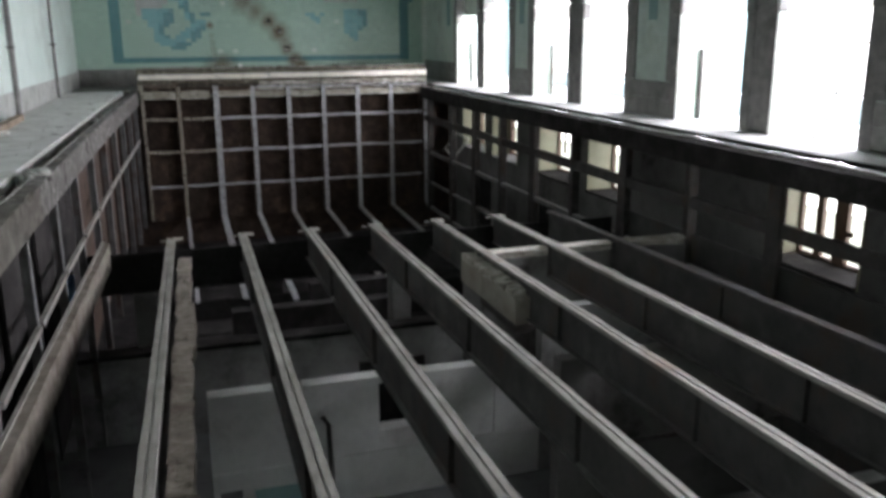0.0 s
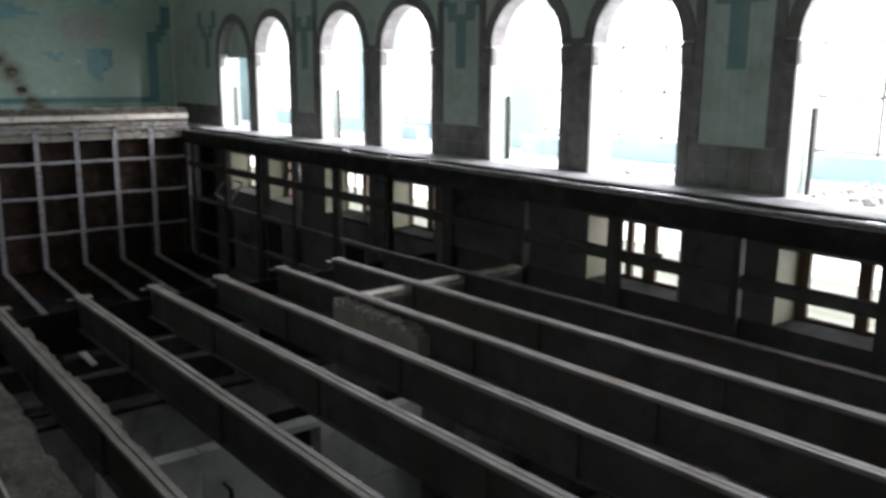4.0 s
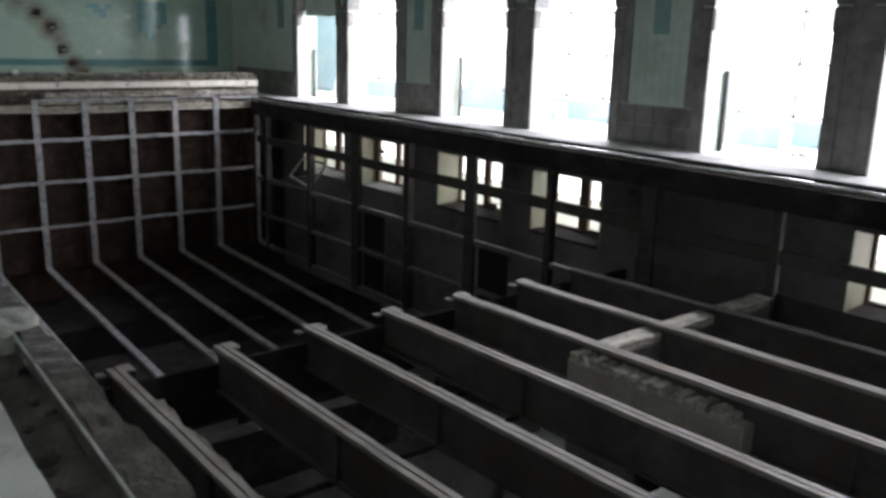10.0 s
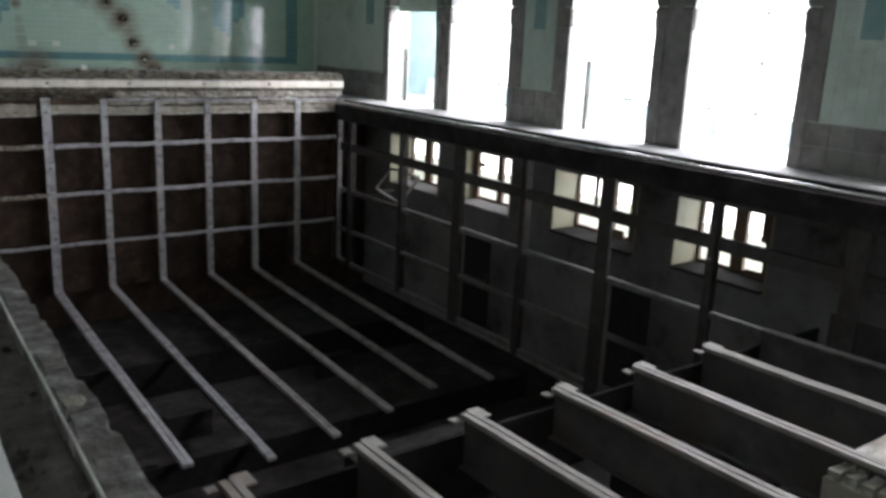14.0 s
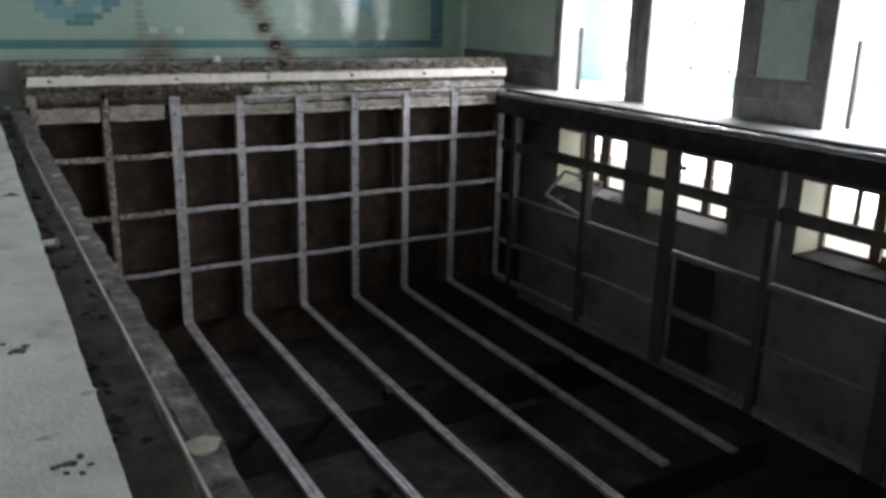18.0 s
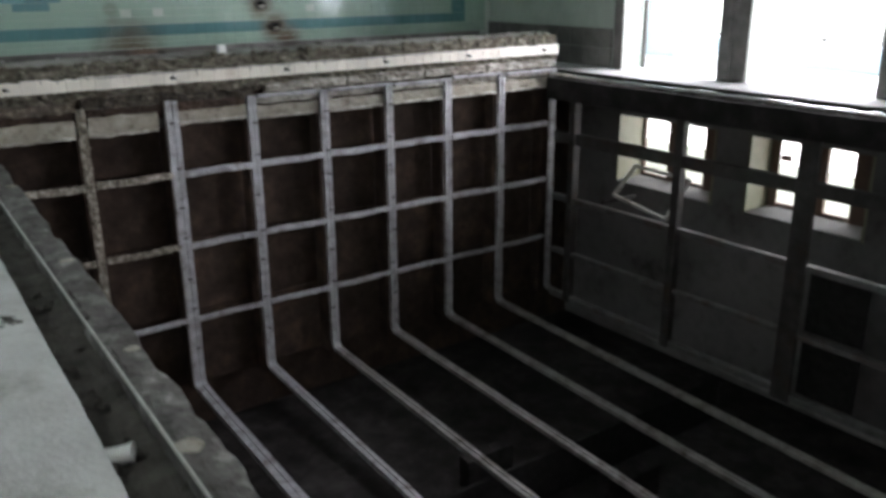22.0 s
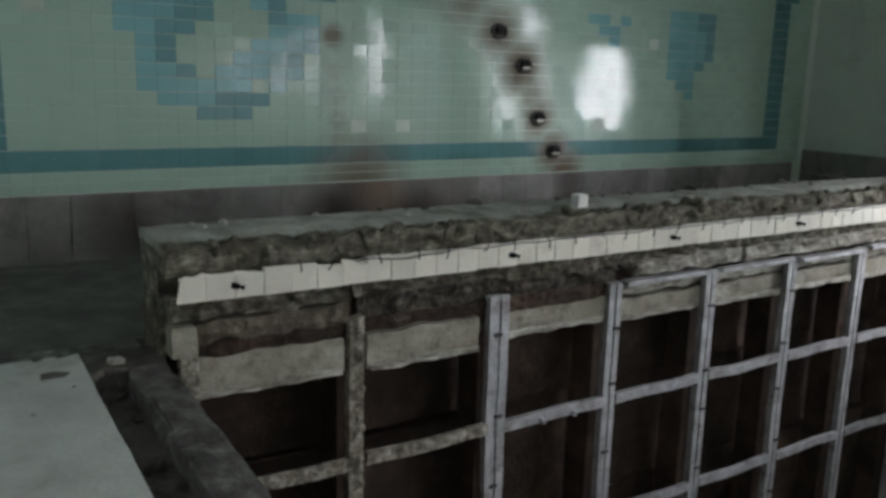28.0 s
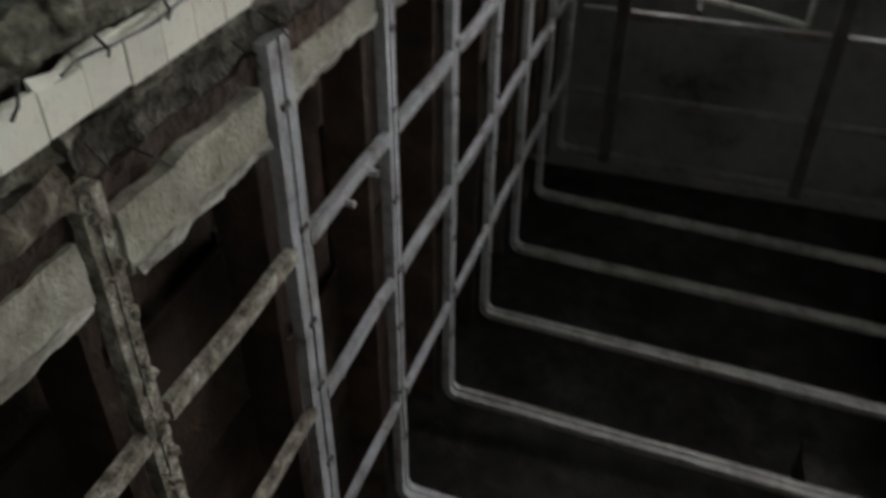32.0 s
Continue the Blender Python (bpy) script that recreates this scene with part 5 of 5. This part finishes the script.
for k, (ya, yb, w) in enumerate(((-12.1, -14.35, 0.17), (-14.38, -16.2, 0.21), (-16.22, -18.9, 0.19), (-18.93, -21.2, 0.22), (-21.23, -22.85, 0.2))):
    part("remnant_length", rough((0.725, yb, -1.74), (0.725 + w, ya, -1.59), 0.06, 0.03, 100 + k, 7, remnant_shape), M_SIDEBEAM, remnant)
for k in range(5):
    y1 = -11.66 - 2.0 * k
    part("plate", one_box(8.12, 8.14, y1 - 1.98, y1, -4.3, -1.42, 0.004), M_WEB, right, "dark steel side plate")
for y, z in ((-8.7, -4.05), (-9.9, -3.7)):
    bm = bmesh.new()
    tube(bm, [(-0.4, y, z), (3.0, y + 0.1, z), (6.8, y - 0.1, z)], 0.06, 8)
    solid("basement_pipe", bm, M_SHADEDARK, "lagged pipe crossing the basement, darkened as shade", "pipe", "basement pipes")
# cross beam that ends the deep ribs
deep = thing("deep_cross_beam", (4, -8.3, -4.0), "cross beam under the deep rib ends, blackened as shade", "beam")
# black here paints the shade under the ribs
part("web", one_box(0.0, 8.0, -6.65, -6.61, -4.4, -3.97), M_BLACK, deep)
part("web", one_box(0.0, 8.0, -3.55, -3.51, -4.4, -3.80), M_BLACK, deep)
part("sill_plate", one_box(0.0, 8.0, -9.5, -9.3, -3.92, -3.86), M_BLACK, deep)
# plinths below take the shade colour instead of their own paler concrete
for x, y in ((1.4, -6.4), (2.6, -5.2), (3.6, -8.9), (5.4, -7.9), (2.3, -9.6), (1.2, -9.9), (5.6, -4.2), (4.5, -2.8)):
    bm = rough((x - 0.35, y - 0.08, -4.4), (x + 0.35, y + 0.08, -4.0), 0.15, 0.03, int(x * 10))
    solid("concrete_lump", bm, M_SHADEDARK, "concrete plinth on the basement floor, darkened as shade", "plinth", "plinths under the pool")

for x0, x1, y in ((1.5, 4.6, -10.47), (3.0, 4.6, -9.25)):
    solid("plinth_strip", rough((x0, y - 0.13, -4.4), (x1, y + 0.13, -3.0), 0.2, 0.02, int(-y)), M_SHADEDARK, "concrete plinth wall under the pool, darkened as shade", "plinth", "plinths under the pool", "structure")

# ---- masonry partition under the beams ----
brick_me = [mesh_of("brick", rough((0, 0, 0), (0.25, 0.088, 0.085), 0.045, 0.010, k, 9), M_SLAB) for k in range(4)]
maso = thing("brick_partition", (5, -14.5, -4), "cream brick partition with a crumbling top under the beams", "partition wall", kind="structure")
part("core", one_box(4.50, 4.73, -15.66, -13.67, -1.86, -1.53, 0.012), M_BRICK, maso)
part("footing_wall", one_box(4.52, 4.71, -14.48, -13.69, -4.4, -1.862, 0.012), M_BASEWALL, maso, "dark grey plastered lower wall")
part("lintel", one_box(4.49, 4.74, -15.67, -14.48, -1.95, -1.862, 0.01), M_DARKSTEEL, maso, "dark steel lintel")
part("core", one_box(4.74, 8.0, -13.90, -13.67, -4.1, -1.53, 0.012), M_BASEWALL, maso)
rng = random.Random(4)
for k in range(15):
    piece("brick", rng.choice(brick_me), maso, pose(4.49 + rng.uniform(-0.01, 0.012), -13.80 - k * 0.125, -1.535 + rng.uniform(-0.015, 0.01), rng.uniform(-4, 4), rng.uniform(-2, 2), rng.uniform(-4, 4)))
for k in range(13):
    piece("brick", rng.choice(brick_me), maso, pose(4.76 + k * 0.245, -13.90, -1.528, 0, 0, rng.uniform(-2, 2)))
    piece("brick", rng.choice(brick_me), maso, pose(4.80 + k * 0.245, -13.785, -1.528, 0, 0, rng.uniform(-2, 2)))
part("cap", rough((4.76, -13.91, -1.47), (8.0, -13.66, -1.44), 0.1, 0.008, 3), M_SLAB, maso, "pale mortar cap")
for za, zb, r, xa, xb, y in ((-4.05, -3.98, 0.035, 0.7, 2.6, -15.5), (-4.12, -4.12, 0.03, 3.6, 8.9, -17.2), (-3.2, -3.25, 0.028, 5.5, 8.9, -16.4)):
    bm = bmesh.new()
    tube(bm, [(xa, y, za), ((xa + xb) / 2, y + 0.03, (za + zb) / 2 - 0.02), (xb, y + 0.05, zb)], r, 8)
    for x in (xa + 0.15, xb - 0.15):
        tube(bm, [(x, y, -4.4), (x, y, za)], r * 0.7, 6)
    solid("service_pipe", bm, M_DARKSTEEL, "dark service pipe on short legs in the basement", "pipe", "basement pipes")
# partitions of the basement rooms
for y, x0, x1, zt in ((-16.0, 4.9, 9.1, -2.2), (-19.2, 3.0, 9.1, -2.3)):
    solid("basement_partition", one_box(x0, x1, y - 0.1, y + 0.1, -4.4, zt, 0.01), M_BASEWALL, "grey plastered basement partition", "partition wall", kind="structure")
box_th = thing("control_box", (1.85, -15.0, -4.4), "dark teal metal tank on the basement floor", "box")
part("body", one_box(1.42, 2.28, -15.2, -14.78, -4.4, -4.02, 0.03), M_TEALMOTIF, box_th)
part("lid", one_box(1.40, 2.30, -15.22, -14.76, -4.02, -3.98, 0.008), M_TEALMOTIF, box_th)
bm = bmesh.new()
tube(bm, [(2.35, -14.85, -4.4), (2.35, -14.85, -3.2), (2.28, -14.8, -3.1)], 0.03, 8)
solid("standing_pipe", bm, M_DARKSTEEL, "dark bent pipe standing on the basement floor", "pipe")
bm = rough((5.2, -13.1, -4.4), (6.6, -12.1, -3.35), 0.2, 0.05, 71, 2.5)
solid("plaster_mound", bm, M_PALEFLOOR, "heap of pale broken plaster sheets", "rubble")

# ---- things on the walkway ----
stub = thing("mortar_mound", (-0.71, -14.25, 0.0), "lumpy pale mortar mound over the kerb and gutter", "mortar mound")


def pillow(cx, cy, cz, rx, ry, rz, seed, crease=0.0):
    bm = bmesh.new()
    bmesh.ops.create_icosphere(bm, subdivisions=4, radius=1.0)
    for vtx in bm.verts:
        c = vtx.co.copy()
        e = Vector([math.copysign(abs(q) ** 0.7, q) for q in c])
        h = noise.noise(c * 2.3 + Vector((seed, 0, 0))) * 0.12 + noise.noise(c * 6 + Vector((seed, 3, 0))) * 0.04
        dip = crease * math.exp(-((c.x + 0.15 + 0.3 * c.y) / 0.12) ** 2) * (c.z > 0)
        vtx.co = Vector((cx + e.x * rx * (1 + h * 0.5), cy + e.y * ry * (1 + h * 0.5), cz + e.z * rz * (1 + h) - dip))
    return bm


part("crown", pillow(-0.70, -14.24, 0.045, 0.145, 0.15, 0.055, 3, 0.02), M_MORTAR, stub)
part("skirt", pillow(-0.82, -14.28, -0.05, 0.085, 0.13, 0.10, 9, 0.012), M_MORTAR, stub, "mortar skirt hanging into the gutter")
part("fold", pillow(-0.75, -14.40, -0.03, 0.05, 0.05, 0.085, 12), M_MORTAR, stub)

cup = thing("plastic_cup", (-0.60, -7.1, -0.09), "white plastic cup lying in the gutter", "cup")
bm = bmesh.new()
tube(bm, [(-0.66, -7.08, -0.04), (-0.585, -7.12, -0.027)], 0.033, 12)
part("cup_body", bm, M_WHITEPLASTIC, cup)
bm = bmesh.new()
tube(bm, [(-0.585, -7.12, -0.027), (-0.58, -7.1225, -0.0265)], 0.037, 12)
part("cup_rim", bm, M_WHITEPLASTIC, cup)

# timber trestle leaning on the wall, planks and rubble
tr = thing("leaning_trestle", (-2.0, -11.0, DECK_Z), "old timber trestle leaning against the walkway wall", "trestle")
for foot, head in (((0.36, -14.15, DECK_Z), (0.1, -14.4, 1.12)), ((0.36, -12.55, DECK_Z), (0.1, -12.75, 1.16))):
    bm = bmesh.new()
    sweep(bm, [WALL_TURN @ Vector(foot), WALL_TURN @ Vector(head)], 0.06, 0.06)
    part("leg", bm, M_DARKWOOD, tr)
bm = bmesh.new()
sweep(bm, [WALL_TURN @ Vector((0.1, -14.7, 1.15)), WALL_TURN @ Vector((0.1, -12.3, 1.21))], 0.16, 0.07)
part("top_rail", bm, M_DARKWOOD, tr)
bm = bmesh.new()
sweep(bm, [WALL_TURN @ Vector((0.42, -14.9, DECK_Z + 0.06)), WALL_TURN @ Vector((0.3, -10.3, DECK_Z + 0.06))], 0.13, 0.11)
solid("floor_timber", bm, M_WOOD, "pale squared timber lying on the walkway", "timber")
rng = random.Random(6)
pile = thing("wall_rubble", (-2.05, -12.8, DECK_Z), "dark rubble piled at the foot of the wall", "rubble")
for k in range(40):
    piece("clod", rng.choice(dark_lumps), pile, pose(rng.uniform(-2.2, -1.9), rng.uniform(-13.6, -12.0), DECK_Z + 0.03 + rng.uniform(0, 0.05), rng.uniform(0, 50), 0, rng.uniform(0, 360)))
bm = one_box(-1.80, -1.62, -10.16, -9.96, DECK_Z, DECK_Z + 0.05, 0.015)
solid("white_scrap", bm, M_WHITEPLASTIC, "small white plastic scrap on the walkway", "scrap")
scatter = thing("deck_crumbs", (-1.3, -10, DECK_Z), "scattered crumbs of concrete on the walkway", "rubble")
for k in range(110):
    y = rng.uniform(-22.5, 0.2)
    x = rng.uniform(west_face(y) + 0.1, lerp_table(EDGE, y) - 0.05)
    piece("crumb", rng.choice(stones[:2] + dark_lumps[:1]), scatter, pose(x, y, DECK_Z + 0.004, 0, 0, rng.uniform(0, 360)) @ Matrix.Diagonal((0.6, 0.6, 0.5, 1)))
rng = random.Random(41)
flake_spots = ((-0.99, -10.07, 0.03, 1.5), (-0.80, -9.76, 0.032, 1.3), (-1.05, -10.62, 0.03, 1.2), (-1.14, -9.24, 0.035, 1.2), (-0.92, -8.17, 0.022, 1.0), (-1.2, -9.02, 0.022, 1.0), (-0.95, -12.3, 0.05, 1.3))
for k, (x, y, r, sx) in enumerate(flake_spots):
    bm = stone(r, k + 80)
    bmesh.ops.transform(bm, matrix=pose(x, y, DECK_Z + 0.004, 0, 0, 37 * k) @ Matrix.Diagonal((sx, 0.7, 0.16, 1)), verts=bm.verts)
    solid("concrete_flake", bm, M_MORTAR, "pale flake of broken concrete on the walkway", "flake", "flakes on the walkway")
for k, (x, y) in enumerate(((-1.0, -9.18), (-0.94, -10.33), (-0.70, -5.8), (-0.70, -3.0), (-0.63, -2.2), (-1.3, -15.2), (-1.4, -18.4), (-1.1, -6.6), (-0.95, -4.1))):
    cl = thing("crumb_cluster", (x, y, DECK_Z), "small cluster of dark concrete crumbs on the walkway", "rubble", "crumbs on the walkway")
    for n_ in range(9):
        piece("crumb", rng.choice(dark_lumps[:3]), cl, pose(x + rng.gauss(0, 0.035), y + rng.gauss(0, 0.04), DECK_Z + 0.003, 0, 0, rng.uniform(0, 360)) @ Matrix.Diagonal((rng.uniform(0.4, 1.2), rng.uniform(0.4, 1.0), 0.4, 1)))
for k, (x, y, r) in enumerate(((-0.52, -10.36, 0.07), (-0.44, -7.3, 0.05), (-0.3, -5.0, 0.04), (-0.6, -13.1, 0.05), (-0.36, -6.4, 0.035), (-0.22, -2.9, 0.035))):
    bm = stone(r, k + 120)
    bmesh.ops.transform(bm, matrix=pose(x, y, 0.036, 0, 0, 61 * k) @ Matrix.Diagonal((1.0, 1.25, 0.22, 1)), verts=bm.verts)
    solid("mortar_patch", bm, M_PLANK, "pale patch of old mortar stuck on the kerb", "mortar patch", "mortar patches on the kerb")

# ---- mosaic on the end wall ----
MINT, TEAL, BLUE, PINK, DARK = (0.375, 0.515, 0.425), (0.115, 0.255, 0.26), (0.22, 0.43, 0.45), (0.43, 0.44, 0.41), (0.16, 0.315, 0.325)


def inside(poly, x, z):
    hit = False
    for (xa, za), (xb, zb) in zip(poly, poly[1:] + poly[:1]):
        if (za > z) != (zb > z) and x < (xb - xa) * (z - za) / (zb - za) + xa:
            hit = not hit
    return hit


PINK_FIELDS = [
    (PINK, [(0.06, 2.11), (0.18, 2.12), (0.18, 2.28), (1.0, 2.36), (0.95, 3.1), (0.06, 3.1)]),
    (PINK, [(5.48, 2.78), (5.62, 2.46), (6.67, 2.53), (6.95, 2.8), (6.7, 3.3), (5.7, 3.3)]),
]
BLUE_FIELDS = [
    (BLUE, [(0.19, 2.28), (0.91, 2.32), (0.91, 2.05), (0.75, 1.88), (0.64, 1.72), (0.71, 1.52), (1.0, 1.38), (0.94, 1.21), (0.61, 1.22), (0.49, 1.4), (0.47, 1.62), (0.25, 1.98)]),
    (BLUE, [(0.6, 1.22), (1.0, 1.41), (1.35, 1.64), (1.67, 1.92), (1.92, 1.97), (1.91, 1.83), (1.62, 1.55), (1.35, 1.37), (1.04, 1.21)]),
    (BLUE, [(1.3, 2.17), (1.59, 2.2), (1.59, 2.05), (1.46, 1.96)]), (BLUE, [(0.9, 2.75), (1.5, 2.55), (1.5, 2.4), (1.0, 2.5)]),
    (BLUE, [(4.89, 2.28), (5.3, 2.08), (5.65, 2.29), (5.33, 1.83)]), (BLUE, [(6.11, 2.28), (6.78, 2.3), (6.85, 1.85), (6.54, 1.3), (6.17, 1.56)]),
]
DARK_FIELDS = [
    (DARK, [(0.91, 2.32), (1.05, 2.32), (1.05, 1.92), (0.91, 1.87), (0.79, 1.72), (0.8, 1.58), (0.97, 1.53), (1.0, 1.38), (0.82, 1.41), (0.62, 1.6), (0.64, 1.77), (0.77, 1.9)]),
    (DARK, [(0.9, 1.08), (0.9, 1.21), (1.19, 1.33), (1.46, 1.35), (1.61, 1.61), (1.75, 1.79), (1.92, 1.84), (1.92, 1.68), (1.77, 1.49), (1.48, 1.21), (1.2, 1.08)]),
    (DARK, [(1.46, 2.04), (1.61, 2.19), (1.61, 1.9), (1.46, 1.9)]), (DARK, [(1.0, 2.46), (1.3, 2.4), (1.59, 2.52), (1.47, 2.2), (1.25, 2.28)]),
    (DARK, [(1.88, 2.22), (2.17, 2.22), (2.17, 2.07), (1.88, 2.07)]), (DARK, [(6.67, 2.3), (6.88, 2.31), (6.92, 1.82), (6.63, 1.55), (6.74, 1.85)]),
]
ARCH_FIELDS = [
    (BLUE, [(3.0, 3.1), (4.2, 3.5), (5.0, 3.2), (4.1, 3.05)]), (BLUE, [(-0.2, 3.3), (1.2, 3.9), (2.4, 3.3), (1.2, 3.5)]), (BLUE, [(5.4, 3.6), (6.6, 4.1), (7.4, 3.4), (6.5, 3.7)]),
]
SHAPES = PINK_FIELDS + BLUE_FIELDS + DARK_FIELDS + ARCH_FIELDS


def glaze(x, z):
    if 0.72 < z < 0.88 and -0.67 < x < 8.19:
        return TEAL
    if -0.67 < x < -0.40 and 0.72 < z < 4.1 or 7.93 < x < 8.20 and 0.72 < z < 2.62:
        return TEAL
    if 8.0 < x < 8.42 and 2.55 < z < 2.78 or 8.3 < x < 8.6 and 2.72 < z < 3.02 or 8.48 < x < 8.72 and 2.95 < z < 3.6:
        return TEAL
    if 4.0 < z < 4.2 and -0.67 < x < 8.6:
        return TEAL
    col = MINT
    if -0.41 < x < 7.95:
        for c, poly in SHAPES:
            if inside(poly, x, z):
                col = c
    return col


rowz = [0.56, 0.64, 0.72, 0.88] + [0.88 + 0.108 * k for k in range(1, 34)]
mosaic = thing("wall_mosaic", (3.4, NORTH, 0.56), "glazed mint wall tiles with a teal sea mosaic, rust-stained", "wall tiles", kind="structure")
TW = 0.15
rng = random.Random(9)
stock = {}


def tile_mesh(w, h, col, tilt):
    """One glazed tile with a bevelled rim; x across, z up, facing -y."""
    e = 0.0022
    xs = (0.0004, w - 0.0004)
    zs_ = (0.0022, h - 0.0022)
    vs, fs = [], []
    for dx, dz, yy in ((0, 0, 0.0), (0.0007, e, -0.004)):
        for x, z in ((xs[0] + dx, zs_[0] + dz), (xs[1] - dx, zs_[0] + dz), (xs[1] - dx, zs_[1] - dz), (xs[0] + dx, zs_[1] - dz)):
            t = 0.0 if yy == 0 else tilt[0] * (x - w / 2) + tilt[1] * (z - h / 2)
            vs.append((x, yy + t, z))
    fs.append((4, 5, 6, 7))
    for k in range(4):
        fs.append((k, (k + 1) % 4, 4 + (k + 1) % 4, 4 + k))
    return vs, fs


rest_v, rest_f, rest_c = [], [], []
count = 0
for j, (za, zb) in enumerate(zip(rowz, rowz[1:])):
    for i in range(73):
        x = WEST - 0.356 + i * TW
        if x + TW > EAST - 0.003:
            continue
        if rng.random() < 0.004:
            continue
        col = glaze(x + TW / 2, (za + zb) / 2)
        near = x < 3.6 and 0.85 < za < 2.0 and count < 300
        if near:
            v = rng.randrange(3)
            key = (round(zb - za, 3), col, v)
            if key not in stock:
                tl = (rng.gauss(0, 0.006), rng.gauss(0, 0.007))
                vs, fs = tile_mesh(TW, zb - za, col, tl)
                me = bpy.data.meshes.new("tile")
                me.from_pydata(vs, [], fs)
                ca = me.color_attributes.new("glaze", "FLOAT_COLOR", "POINT")
                for d in ca.data:
                    d.color = (*col, 1)
                me.materials.append(M_TILE)
                stock[key] = me
            piece("tile", stock[key], mosaic, pose(x, NORTH - 0.002, za))
            count += 1
        else:
            vs, fs = tile_mesh(TW, zb - za, col, (rng.gauss(0, 0.006), rng.gauss(0, 0.007)))
            b = len(rest_v)
            rest_v += [(p[0] + x, p[1] + NORTH - 0.002, p[2] + za) for p in vs]
            rest_f += [tuple(k + b for k in f) for f in fs]
            rest_c += [col] * len(vs)
me = bpy.data.meshes.new("tile_field")
me.from_pydata(rest_v, [], rest_f)
ca = me.color_attributes.new("glaze", "FLOAT_COLOR", "POINT")
ca.data.foreach_set("color", np.array([(*c, 1.0) for c in rest_c], dtype=np.float32).ravel())
me.materials.append(M_TILE)
field = new("tile_field", me)
field.parent = mosaic
field.matrix_parent_inverse = world_of(mosaic).inverted()
tagged(field, kind="stuff")

dado = thing("end_wall_dado", (3.4, NORTH, DECK_Z), "dark grey marble dado at the foot of the end wall", "dado", kind="structure")
x = WEST - 0.2
rng = random.Random(14)
while x < EAST - 0.3:
    w = rng.choice((0.3, 0.38, 0.3, 0.45))
    w = min(w, EAST - 0.005 - x)
    part("dado_slab", one_box(x + 0.0012, x + w - 0.0012, NORTH - 0.026, NORTH - 0.002, DECK_Z, 0.553, 0.0015), M_DADO, dado)
    x += w

# pipe stubs and a black lamp bar on the end wall
for x, z in ((3.83, 1.93), (4.15, 1.62), (4.36, 1.11), (4.58, 0.78)):
    st = thing("wall_pipe_stub", (x, NORTH, z), "sooty round pipe socket in the tiled wall", "pipe socket", "sockets in the tiled wall")
    bm = bmesh.new()
    ring = [(x + 0.085 * math.cos(a * math.pi / 8), NORTH - 0.02, z + 0.06 * math.sin(a * math.pi / 8)) for a in range(17)]
    tube(bm, ring, 0.016, 6)
    part("rim", bm, M_DARKSTEEL, st)
    bm = bmesh.new()
    tube(bm, [(x, NORTH - 0.05, z + 0.01), (x, NORTH - 0.008, z + 0.01)], 0.045, 12)
    part("plug", bm, M_BLACK, st)
    if z < 1.8:
        part("chip", one_box(x - 0.045, x + 0.05, NORTH - 0.058, NORTH - 0.05, z - 0.03, z - 0.012, 0.003), M_WHITE, st, "bare white chip")
bar = thing("wall_bar", (2.9, NORTH, 2.66), "black metal bar fixed to the tiled wall", "bar")
part("rail", one_box(2.40, 3.40, NORTH - 0.11, NORTH - 0.05, 2.64, 2.74, 0.012), M_BLACK, bar)
for x in (2.55, 3.25):
    part("bracket", one_box(x - 0.02, x + 0.02, NORTH - 0.052, NORTH - 0.004, 2.66, 2.72), M_BLACK, bar)
